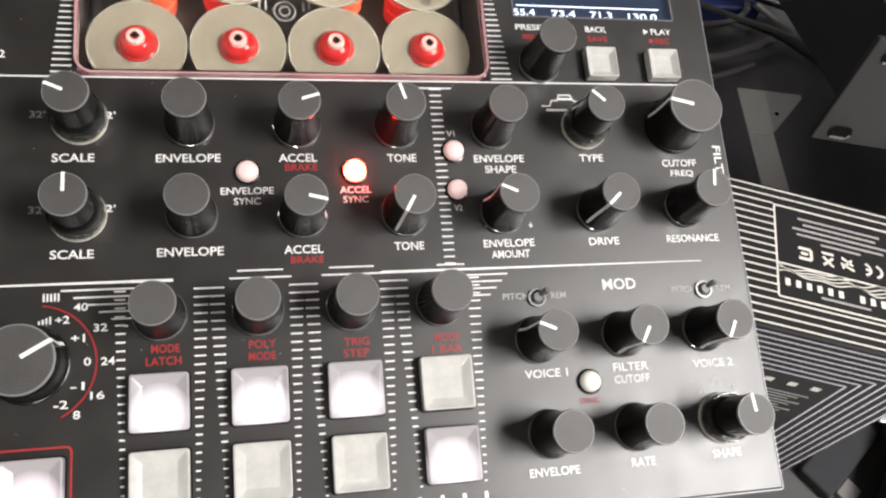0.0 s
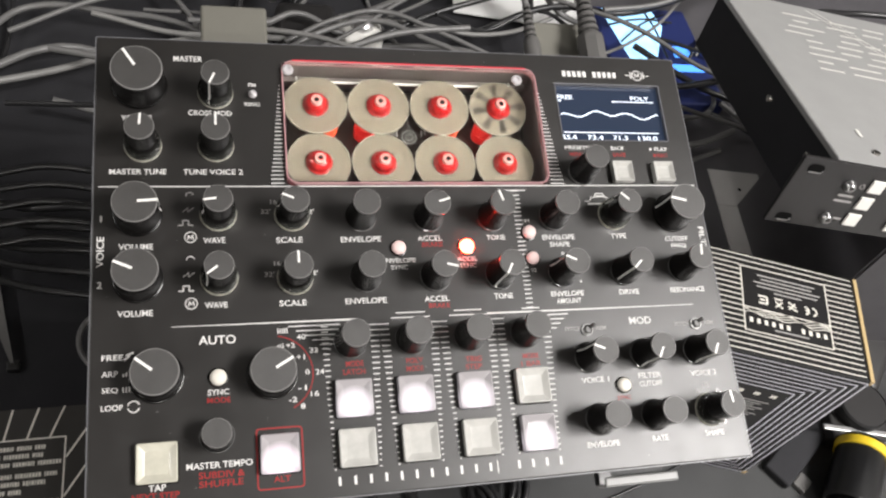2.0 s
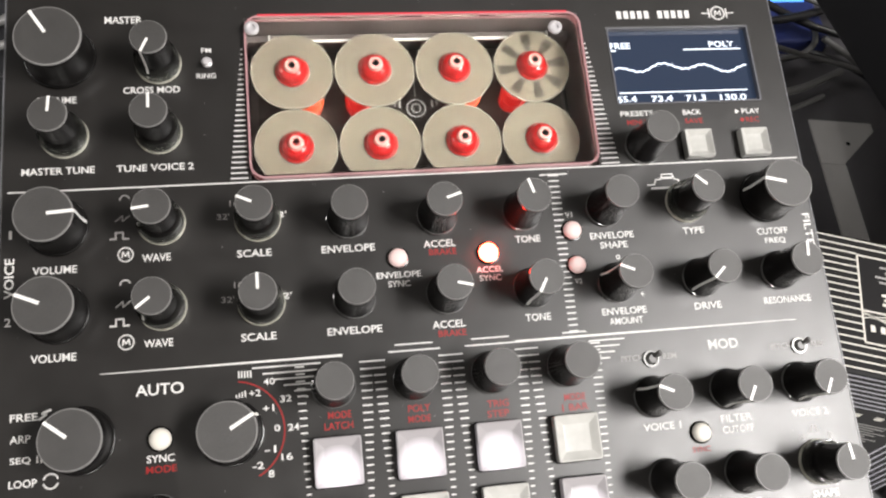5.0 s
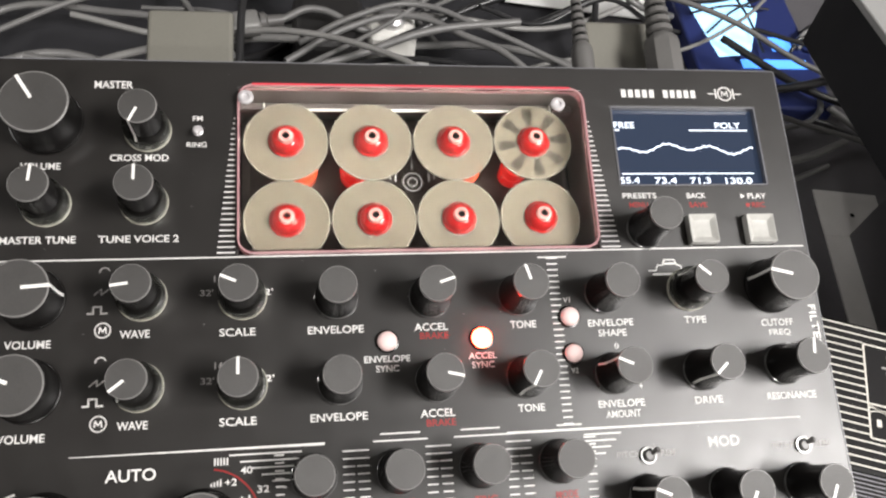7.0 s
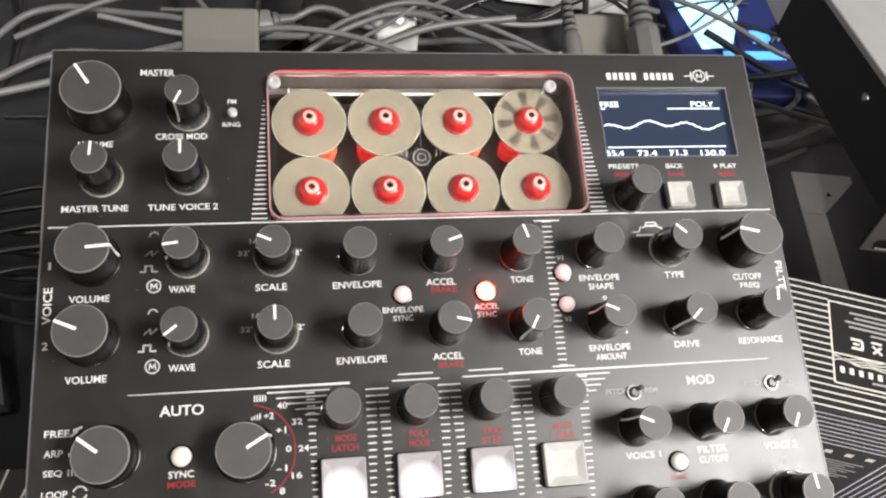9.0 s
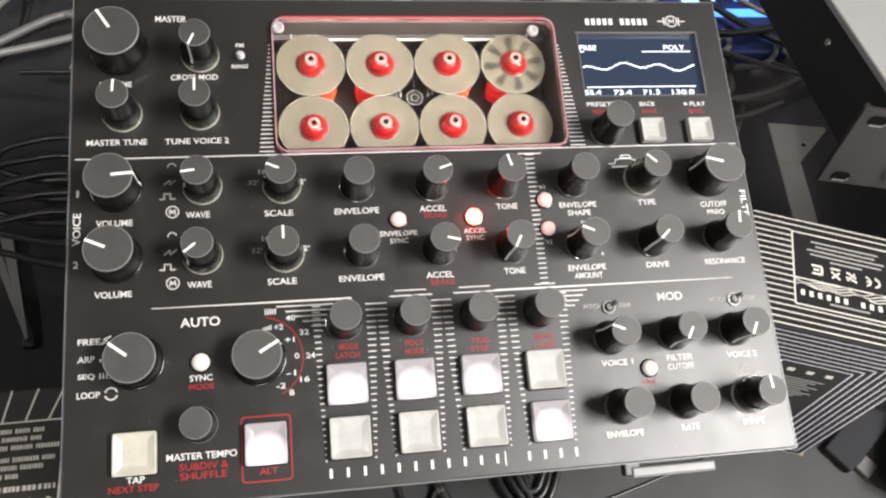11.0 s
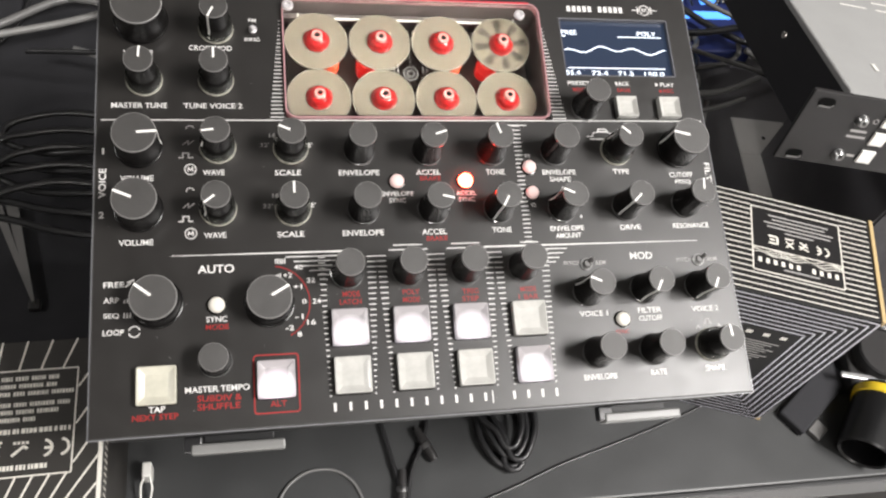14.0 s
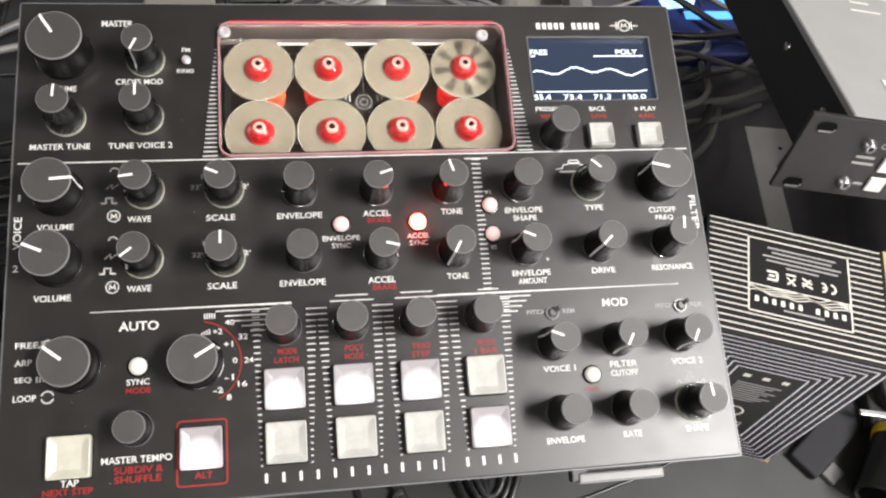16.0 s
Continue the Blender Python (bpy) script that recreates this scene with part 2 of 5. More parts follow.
def strip(bm, pts, w, z, z1=None):
    """A flat printed line through 2D points."""
    for (ax, ay), (bx, by) in zip(pts, pts[1:]):
        d = Vector((bx - ax, by - ay, 0))
        if d.length < 1e-9:
            continue
        d.normalize()
        n = Vector((-d.y, d.x, 0)) * w / 2
        e = d * w * 0.3
        a, b = Vector((ax, ay, z)) - e, Vector((bx, by, z)) + e
        bm.faces.new([bm.verts.new(v) for v in (a - n, b - n, b + n, a + n)])
    return bm


def arc_points(cx, cy, r, a0, a1, n=24):
    return [(cx + r * math.cos(radians(a0 + (a1 - a0) * k / n)), cy + r * math.sin(radians(a0 + (a1 - a0) * k / n))) for k in range(n + 1)]


def word_mesh(text, w, h, bold=0.018):
    cu = bpy.data.curves.new("word", "FONT")
    cu.body, cu.size, cu.resolution_u, cu.offset = text, 1.0, 3, bold
    ob = bpy.data.objects.new("word", cu)
    me = bpy.data.meshes.new_from_object(ob)
    bpy.data.objects.remove(ob)
    bpy.data.curves.remove(cu)
    xs = [v.co.x for v in me.vertices]
    ys = [v.co.y for v in me.vertices]
    x0, x1, y0, y1 = min(xs), max(xs), min(ys), max(ys)
    sx, sy = w / (x1 - x0), h / max(y1 - y0, 0.3)
    for v in me.vertices:
        v.co = ((v.co.x - (x0 + x1) / 2) * sx, (v.co.y - (y0 + y1) / 2) * sy, 0)
    return me


def word(text, x, y, parent, mat=None, h=0.0031, w=None, turn=0.0, z=0.00025, bold=0.014):
    me = word_mesh(text, w or 0.00275 * len(text) * h / 0.0031, h, bold)
    me.materials.append(mat or WHITE)
    ob = new("lettering", me)
    ob.parent = parent
    ob.matrix_basis = pose(x, y, z, 0, 0, turn)
    return ob


def tube(name, points, r, mat, parent=None, label="", closed=False, res=6):
    cu = bpy.data.curves.new(name, "CURVE")
    cu.dimensions, cu.bevel_depth, cu.bevel_resolution, cu.resolution_u = "3D", r, 3, res
    sp = cu.splines.new("BEZIER")
    sp.bezier_points.add(len(points) - 1)
    sp.use_cyclic_u = closed
    for bp, p in zip(sp.bezier_points, points):
        bp.co, bp.handle_left_type, bp.handle_right_type = p, "AUTO", "AUTO"
    cu.use_fill_caps = True
    tmp = bpy.data.objects.new(name, cu)
    me = bpy.data.meshes.new_from_object(tmp)
    bpy.data.objects.remove(tmp)
    bpy.data.curves.remove(cu)
    me.materials.clear()
    me.materials.append(mat)
    for p in me.polygons:
        p.use_smooth = True
    ob = new(name, me)
    ob.parent = parent
    if label:
        ob["label"] = label
    return ob


# the table and what lies on it were laid out at 1/1.05 of their size about one point: BENCH brings them to true size
BENCH = Matrix.Translation((-0.00525, 0.00575, -0.02925)) @ Matrix.Scale(1.05, 4)
BENCH_Z = BENCH.translation.z

# ---------------------------------------------------------------- room and table
def slab(name, x0, x1, y0, y1, z0, z1, mat, label, category, m=None):
    ob = part(name, box(bmesh.new(), x0, x1, y0, y1, z0, z1), mat, None, "", m)
    return tagged(ob, label, category, "", "structure")


slab("floor", -2.6, 2.8, -2.6, 2.6, -0.87, -0.8167, FLOOR, "pale grey vinyl shop floor", "floor")
slab("ceiling", -2.6, 2.8, -2.6, 2.6, 1.90, 1.95, CEIL, "plain off-white ceiling over the shop", "ceiling")
slab("wall_north", -2.6, 2.8, 2.6, 2.7, -0.87, 1.95, WALL, "plain grey wall behind the table", "wall")
slab("wall_south", -2.6, 2.8, -2.7, -2.6, -0.87, 1.95, WALL, "plain grey wall facing the table", "wall")
slab("wall_east", 2.8, 2.9, -2.7, 2.7, -0.87, 1.95, WALL, "plain grey side wall", "wall")
slab("wall_west", -2.7, -2.6, -2.7, 2.7, -0.87, 1.95, WALL, "plain grey side wall", "wall")

# one housing per lamp, the added fill lamps included
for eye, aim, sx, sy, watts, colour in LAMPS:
    lamp = empty("ceiling_light", pose(eye[0], eye[1], 1.9), "white flush ceiling light out of view, switched on", "lamp", "ceiling lights")
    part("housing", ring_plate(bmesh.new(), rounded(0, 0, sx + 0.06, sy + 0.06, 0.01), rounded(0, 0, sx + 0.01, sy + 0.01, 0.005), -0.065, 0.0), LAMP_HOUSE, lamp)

table = empty("table", pose(0.47, -0.0146, 0, 0, 0, -0.7), "dark grey laminate table carrying the instruments", "table")
part("tabletop", box(bmesh.new(), -1.5, 1.4, 0.0, 1.5, -0.03, 0.0, 0.002), TABLE, table)
part("edge_band", box(bmesh.new(), -1.5, 1.4, -0.004, -0.0002, -0.038, -0.0006, 0.0008), CASE, table, "black band along the front edge")
for lx in (-1.42, 1.32):
    for ly in (0.08, 1.42):
        part("leg", box(bmesh.new(), lx - 0.025, lx + 0.025, ly - 0.025, ly + 0.025, -0.75, -0.03, 0.002), CASE, table)

ledge = empty("side_counter", pose(0.47, -0.0146, -0.12, 0, 0, -0.7), "low white laminate counter in front of the dark table", "counter")
part("countertop", box(bmesh.new(), -0.3, 1.2, -0.5, -0.012, -0.03, 0.0, 0.003), WHITE_TOP, ledge)
part("plinth", box(bmesh.new(), -0.27, 1.17, -0.46, -0.04, -0.63, -0.03), WHITE_TOP, ledge)

# ---------------------------------------------------------------- the synthesizer
TILT = 16.0
PW, PH = 0.369, 0.2663
synth = empty("synthesizer", pose(0, 0, 0.16, TILT, 0, 0), "black desktop synthesizer with knobs, lit buttons and spinning discs", "synthesizer")

WIN = (0.1036, 0.2646, 0.1743, 0.2535)
SCR = (0.2790, 0.3540, 0.2048, 0.2455)


def panel_mesh():
    bm = bmesh.new()
    xs = [0, WIN[0], WIN[1], SCR[0], SCR[1], PW]
    ys = [0, WIN[2], SCR[2], SCR[3], WIN[3], PH]
    grid = [[bm.verts.new((x, y, 0)) for x in xs] for y in ys]
    for j in range(5):
        for i in range(5):
            cx, cy = (xs[i] + xs[i + 1]) / 2, (ys[j] + ys[j + 1]) / 2
            if any(a < cx < b and c < cy < d for a, b, c, d in (WIN, SCR)):
                continue
            bm.faces.new((grid[j][i], grid[j][i + 1], grid[j + 1][i + 1], grid[j + 1][i]))
    for v in bm.verts[:]:
        if not v.link_faces:
            bm.verts.remove(v)
    got = bmesh.ops.extrude_face_region(bm, geom=bm.faces[:])
    bmesh.ops.translate(bm, verts=[v for v in got["geom"] if isinstance(v, bmesh.types.BMVert)], vec=(0, 0, -0.0025))
    bmesh.ops.recalc_face_normals(bm, faces=bm.faces[:])
    return bm


panel = part("front_panel", panel_mesh(), PANEL, synth, "black powder-coated panel with white and red lettering")
bv = panel.modifiers.new("edge", "BEVEL")
bv.width, bv.segments, bv.limit_method, bv.angle_limit = 0.0007, 2, "ANGLE", radians(60)
trim_bm = bmesh.new()
ring_plate(trim_bm, rounded(PW / 2, PH / 2, PW + 0.0012, PH + 0.0012, 0.0012, 3), rounded(PW / 2, PH / 2, PW - 0.0002, PH - 0.0002, 0.0008, 3), -0.0026, -0.0007)
part("panel_edge", trim_bm, EDGE, synth, "bare worn panel edge")

case = bmesh.new()
ring_plate(case, rounded(PW / 2, PH / 2, PW - 0.003, PH - 0.003, 0.002, 3), rounded(PW / 2, PH / 2, PW - 0.007, PH - 0.007, 0.001, 3), -0.050, -0.0026)
box(case, 0.002, PW - 0.002, 0.002, PH - 0.002, -0.052, -0.0485)
part("case", case, CASE, synth, "black sheet-metal case")

# printed lines of the panel
def pieces(name, bm, mat, parent):
    """Each face of a flat print as a part of its own."""
    for f in bm.faces:
        one = bmesh.new()
        one.faces.new([one.verts.new(v.co) for v in f.verts])
        part(name, one, mat, parent)
    bm.free()


lines = bmesh.new()
strip(lines, [(0.003, 0.1735), (0.3665, 0.1735)], 0.0006, 0.0002)
part("printed_line", lines, WHITE, panel)
lines = bmesh.new()
Z = 0.0002
v = [lines.verts.new(p) for p in ((0.040, 0.0939, Z), (0.138, 0.0934, Z), (0.138, 0.0945, Z), (0.040, 0.0942, Z))]
lines.faces.new(v)
v = [lines.verts.new(p) for p in ((0.214, 0.0934, Z), (0.349, 0.0937, Z), (0.349, 0.0940, Z), (0.214, 0.0945, Z))]
lines.faces.new(v)
for k in range(6):
    strip(lines, [(0.1005 + 0.0042 * k, 0.0915 - 0.0027 * k), (0.1285 - 0.0012 * k, 0.0915 - 0.0027 * k)], 0.0006, Z)
for k in range(2):
    strip(lines, [(0.1608 - 0.003 * k, 0.0965 - 0.0028 * k), (0.1770 + 0.003 * k, 0.0965 - 0.0028 * k)], 0.0006, Z)
    strip(lines, [(0.1945 - 0.003 * k, 0.0965 - 0.0028 * k), (0.2110 + 0.003 * k, 0.0965 - 0.0028 * k)], 0.0006, Z)
for k in range(4):
    strip(lines, [(0.2475 + 0.0002 * k, 0.0915 - 0.0027 * k), (0.2640 - 0.0026 * k, 0.0915 - 0.0027 * k)], 0.0006, Z)
pieces("printed_line", lines, WHITE, panel)


def ladder(x, y0, y1, n, w_top, w_bottom, side=0):
    """A column of printed dashes that change width on the way down."""
    bm = bmesh.new()
    for k in range(n):
        f = k / (n - 1)
        w = w_top + (w_bottom - w_top) * f
        y = y0 + (y1 - y0) * f
        xa = x - w / 2 if side == 0 else (x - w if side < 0 else x)
        strip(bm, [(xa, y), (xa + w, y)], 0.0006, 0.0002)
    return tagged(part("printed_scale", bm, WHITE, panel), kind="stuff")


COLS = (0.1334, 0.1675, 0.2015, 0.2355)
for k, cx in enumerate(COLS):
    ladder(cx - 0.0118, 0.0905, 0.0140, 26, 0.0052 if k else 0.0036, 0.0006, -1)
    ladder(cx + 0.0118, 0.0905, 0.0140, 26, 0.0050, 0.0006, 1)
ladder(0.1020, 0.2380, 0.1755, 26, 0.0005, 0.0072, -1)
ladder(0.2664, 0.2375, 0.1750, 26, 0.0005, 0.0085, 1)
ladder(0.2413, 0.1700, 0.0965, 28, 0.0046, 0.0040)
wide = bmesh.new()
strip(wide, [(0.2350, 0.1705), (0.2480, 0.1705)], 0.0006, Z)
strip(wide, [(0.2360, 0.0960), (0.2468, 0.0960)], 0.0006, Z)
pieces("printed_line", wide, WHITE, panel)

# lettering, section by section: word, x, y
MASTER = [("MASTER", 0.0500, 0.2538), ("VOLUME", 0.0220, 0.2152), ("CROSS MOD", 0.0619, 0.2190), ("MASTER TUNE", 0.0230, 0.1824), ("TUNE VOICE 2", 0.0629, 0.1823)]
for s, x, y in MASTER:
    word(s, x, y, panel, h=0.0036 if s == "MASTER" else 0.0032, w=0.0027 * len(s))
for s, x, y in (("FM", 0.0860, 0.2378), ("RING", 0.0857, 0.2252)):
    word(s, x, y, panel, h=0.0024)
for s, x, y in (("PRESETS", 0.2876, 0.1996), ("BACK", 0.3161, 0.1994), ("PLAY", 0.3472, 0.1990)):
    word(s, x, y, panel, h=0.0027)
for s, x, y in (("MENU", 0.2866, 0.1950), ("SAVE", 0.3164, 0.1948), ("REC", 0.3474, 0.1945)):
    word(s, x, y, panel, RED, h=0.0026)
play = bmesh.new()
play.faces.new([play.verts.new(p) for p in ((0.3389, 0.1977, Z), (0.3411, 0.1990, Z), (0.3389, 0.2003, Z))])
part("play_mark", play, WHITE, panel)
rec = bmesh.new()
bmesh.ops.create_circle(rec, cap_ends=True, radius=0.0011, segments=16, matrix=pose(0.3419, 0.1945, Z))
part("record_mark", rec, RED, panel)

VOICE = [("VOLUME", 0.0221, 0.1388), ("VOLUME", 0.0220, 0.1021), ("WAVE", 0.0627, 0.1417), ("WAVE", 0.0630, 0.1051), ("SCALE", 0.1034, 0.1411), ("SCALE", 0.1037, 0.1046),
         ("ENVELOPE", 0.1439, 0.1407), ("ENVELOPE", 0.1442, 0.1043), ("ACCEL", 0.1846, 0.1405), ("ACCEL", 0.1852, 0.1039), ("TONE", 0.2254, 0.1402), ("TONE", 0.2257, 0.1040)]
for s, x, y in VOICE:
    word(s, x, y, panel, h=0.0033)
for s, x, y in (("BRAKE", 0.1857, 0.1367), ("BRAKE", 0.1864, 0.0999)):
    word(s, x, y, panel, RED, h=0.0028)
for s, x, y in (("ENVELOPE", 0.1651, 0.1274), ("SYNC", 0.1650, 0.1233), ("ACCEL", 0.2062, 0.1272), ("SYNC", 0.2061, 0.1233)):
    word(s, x, y, panel, h=0.0028, w=0.00245 * len(s))
for s, x, y in (("32'", 0.0908, 0.1582), ("2'", 0.1161, 0.1580), ("16", 0.0955, 0.1640), ("32'", 0.0915, 0.1214), ("2'", 0.1164, 0.1215), ("16", 0.0961, 0.1275)):
    word(s, x, y, panel, GREYPRINT if s != "2'" else WHITE, h=0.0028, w=0.0018 * len(s))
word("1", 0.0044, 0.1549, panel, h=0.0036, w=0.0012)
word("2", 0.0042, 0.1180, panel, h=0.0036, w=0.0026)
word("VOICE", 0.0043, 0.1362, panel, h=0.0038, w=0.0170, turn=90)

FILTER = [("ENVELOPE", 0.2657, 0.1396), ("SHAPE", 0.2659, 0.1350), ("TYPE", 0.3060, 0.1396), ("CUTOFF", 0.3460, 0.1370), ("FREQ", 0.3466, 0.1322), ("ENVELOPE", 0.2662, 0.1039),
          ("AMOUNT", 0.2664, 0.0994), ("DRIVE", 0.3068, 0.1035), ("RESONANCE", 0.3468, 0.1036)]
for s, x, y in FILTER:
    word(s, x, y, panel, h=0.0032, w=0.00265 * len(s))
word("FILTER", 0.3648, 0.1345, panel, h=0.0036, w=0.0205, turn=-90)
for s, x, y, w in (("V1", 0.2462, 0.1505, 0.0034), ("V2", 0.2467, 0.1190, 0.0034), ("0", 0.2670, 0.1290, 0.0020), ("+", 0.2760, 0.1110, 0.0016), ("-", 0.2575, 0.1110, 0.0016), ("HP", 0.3165, 0.1615, 0.0040)):
    word(s, x, y, panel, h=0.0024 if s != "-" else 0.0006, w=w)

AUTO = [("FREE", 0.0112, 0.0793), ("ARP", 0.0100, 0.0709), ("SEQ", 0.0102, 0.0625), ("LOOP", 0.0113, 0.0538)]
for s, x, y in AUTO:
    word(s, x, y, panel, h=0.0030, w=0.0026 * len(s))
word("AUTO", 0.0631, 0.0861, panel, h=0.0047, w=0.0190)
word("SYNC", 0.0631, 0.0585, panel, h=0.0030, w=0.0108)
word("MODE", 0.0633, 0.0543, panel, RED, h=0.0028, w=0.0118)
word("TAP", 0.0329, 0.0131, panel, h=0.0032, w=0.0082)
word("NEXT STEP", 0.0322, 0.0092, panel, RED, h=0.0031, w=0.0225)
word("MASTER TEMPO", 0.0630, 0.0218, panel, h=0.0032, w=0.0325)
word("SUBDIV &", 0.0639, 0.0170, panel, RED, h=0.0033, w=0.0225)
word("SHUFFLE", 0.0636, 0.0127, panel, RED, h=0.0033, w=0.0215)
word("ALT", 0.0938, 0.0120, panel, RED, h=0.0030, w=0.0085)
DIAL = [("40", 0.1070, 0.0855), ("+2", 0.1010, 0.0812), ("32", 0.1135, 0.0779), ("+1", 0.1062, 0.0745), ("0", 0.1094, 0.0662), ("24", 0.1161, 0.0660),
        ("-1", 0.1063, 0.0579), ("16", 0.1128, 0.0544), ("-2", 0.1011, 0.0519), ("8", 0.1062, 0.0482)]
for s, x, y in DIAL:
    word(s, x, y, panel, h=0.0028, w=0.0023 * len(s))
arc = bmesh.new()
strip(arc, arc_points(0.0918, 0.0660, 0.0206, 82, -62, 30), 0.0006, Z)
part("printed_arc", arc, RED, panel)
bars = bmesh.new()
for k in range(5):
    strip(bars, [(0.0948 + 0.0012 * k, 0.0880), (0.0948 + 0.0012 * k, 0.0905)], 0.0006, Z)
part("printed_symbol", bars, WHITE, panel)
bars = bmesh.new()
for k in range(4):
    strip(bars, [(0.0935 + 0.0012 * k, 0.0800), (0.0935 + 0.0012 * k, 0.0809 + 0.0005 * k)], 0.0006, Z)
part("printed_symbol", bars, WHITE, panel)
bars = bmesh.new()
for k in range(4):
    strip(bars, [(0.0165 + 0.0015 * k, 0.0695), (0.0165 + 0.0015 * k, 0.0706 + 0.0006 * k)], 0.0007, Z)
    strip(bars, [(0.0165 + 0.0015 * k, 0.0614), (0.0165 + 0.0015 * k, 0.0638)], 0.0007, Z)
part("printed_symbol", bars, WHITE, panel)
bars = bmesh.new()
strip(bars, arc_points(0.0216, 0.0538, 0.0028, 20, 160, 10), 0.0007, Z)
part("printed_symbol", bars, WHITE, panel)
bars = bmesh.new()
strip(bars, arc_points(0.0216, 0.0538, 0.0028, 200, 340, 10), 0.0007, Z)
part("loop_symbol", bars, WHITE, panel)
bars = bmesh.new()
strip(bars, [(0.0170, 0.0780), (0.0195, 0.0798), (0.0180, 0.0803), (0.0212, 0.0815)], 0.0010, Z)
part("printed_symbol", bars, WHITE, panel)
HEADS = [("MODE", 0.1352, 0.0692), ("LATCH", 0.1346, 0.0648), ("POLY", 0.1688, 0.0690), ("MODE", 0.1686, 0.0646), ("TRIG", 0.2030, 0.0680), ("STEP", 0.2027, 0.0637),
         ("MODE", 0.2375, 0.0678), ("1 BAR", 0.2372, 0.0634)]
for s, x, y in HEADS:
    word(s, x, y, panel, RED, h=0.0030, w=0.0024 * len(s))
word("MOD", 0.3107, 0.0854, panel, h=0.0045, w=0.0145)
MOD = [("PITCH", 0.2664, 0.0822), ("REM", 0.2842, 0.0820), ("PITCH", 0.3387, 0.0820), ("REM", 0.3569, 0.0819)]
for s, x, y in MOD:
    word(s, x, y, panel, GREYPRINT, h=0.0025, w=0.0021 * len(s))
for s, x, y in (("VOICE 1", 0.2755, 0.0515), ("FILTER", 0.3109, 0.0520), ("CUTOFF", 0.3108, 0.0472), ("VOICE 2", 0.3467, 0.0513), ("ENVELOPE", 0.2746, 0.0148), ("RATE", 0.3108, 0.0153), ("SHAPE", 0.3467, 0.0157)):
    word(s, x, y, panel, h=0.0032, w=0.0025 * len(s))
word("SYNC", 0.2920, 0.0400, panel, RED, h=0.0024, w=0.0085)

# waveform marks beside the wave knobs
for cy in (0.1585, 0.1212):
    bm = bmesh.new()
    strip(bm, arc_points(0.0500, cy + 0.0095, 0.0020, 180, 20, 8), 0.0006, Z)
    strip(bm, [(0.0462, cy), (0.0490, cy + 0.0024), (0.0490, cy), (0.0520, cy + 0.0024)], 0.0006, Z)
    strip(bm, [(0.0440, cy - 0.0078), (0.0462, cy - 0.0078), (0.0462, cy - 0.0050), (0.0492, cy - 0.0050), (0.0492, cy - 0.0078), (0.0515, cy - 0.0078)], 0.0008, Z)
    part("waveform_mark", bm, GREYPRINT if cy > 0.15 else WHITE, panel)
    bm = bmesh.new()
    strip(bm, arc_points(0.0502, cy - 0.0148, 0.0030, 0, 360, 28), 0.0006, Z)
    strip(bm, [(0.0488, cy - 0.0160), (0.0491, cy - 0.0136), (0.0502, cy - 0.0154), (0.0513, cy - 0.0136), (0.0516, cy - 0.0160)], 0.0006, Z)
    part("motor_mark", bm, WHITE, panel)
# marks round the filter type knob and the shape knob
bm = bmesh.new()
strip(bm, [(0.2870, 0.1630), (0.2905, 0.1630), (0.2915, 0.1655), (0.2940, 0.1655), (0.2950, 0.1680), (0.3000, 0.1680), (0.3010, 0.1655), (0.3030, 0.1650), (0.3030, 0.1622), (0.3005, 0.1612)], 0.0006, Z)
strip(bm, [(0.2890, 0.1612), (0.2990, 0.1612)], 0.0010, Z)
strip(bm, [(0.2950, 0.1662), (0.3000, 0.1662)], 0.0010, Z)
part("filter_mark", bm, WHITE, panel)
bm = bmesh.new()
strip(bm, [(0.3445, 0.0425), (0.3457, 0.0425), (0.3457, 0.0450), (0.3480, 0.0450), (0.3480, 0.0425), (0.3492, 0.0425)], 0.0006, Z)
strip(bm, [(0.3390, 0.0395), (0.3403, 0.0415), (0.3416, 0.0395)], 0.0006, Z)
strip(bm, [(0.3530, 0.0395), (0.3540, 0.0415), (0.3550, 0.0395)], 0.0006, Z)
part("waveform_mark", bm, GREYPRINT, panel)
# maker's line at the foot and the name over the screen: plain bars only
bm = bmesh.new()
for k in range(16):
    x = 0.1232 + 0.00827 * k
    if k == 11:
        strip(bm, [(0.2100, 0.0046), (0.2100, 0.0110)], 0.0006, Z)
        continue
    strip(bm, [(x, 0.0062), (x, 0.0098)], 0.0014, Z)
part("makers_mark", bm, WHITE, panel)
bm = bmesh.new()
for k in range(11):
    if k != 5:
        strip(bm, [(0.2867 + 0.00362 * k, 0.2514), (0.2867 + 0.00362 * k, 0.2541)], 0.0024, Z)
MX_, MY_ = 0.3398, 0.2531
for q in (-1, 1):
    strip(bm, [(MX_ + q * 0.0050, MY_), (MX_ + q * 0.0086, MY_)], 0.0006, Z)
    strip(bm, [(MX_ + q * 0.0047, MY_ + 0.0024), (MX_ + q * 0.0047, MY_ - 0.0024)], 0.0008, Z)
strip(bm, arc_points(MX_, MY_, 0.0035, 0, 360, 28), 0.0008, Z)
strip(bm, [(MX_ - 0.0016, MY_ - 0.0014), (MX_ - 0.0013, MY_ + 0.0014), (MX_, MY_ - 0.0006), (MX_ + 0.0013, MY_ + 0.0014), (MX_ + 0.0016, MY_ - 0.0014)], 0.0006, Z)
part("makers_mark", bm, WHITE, panel)


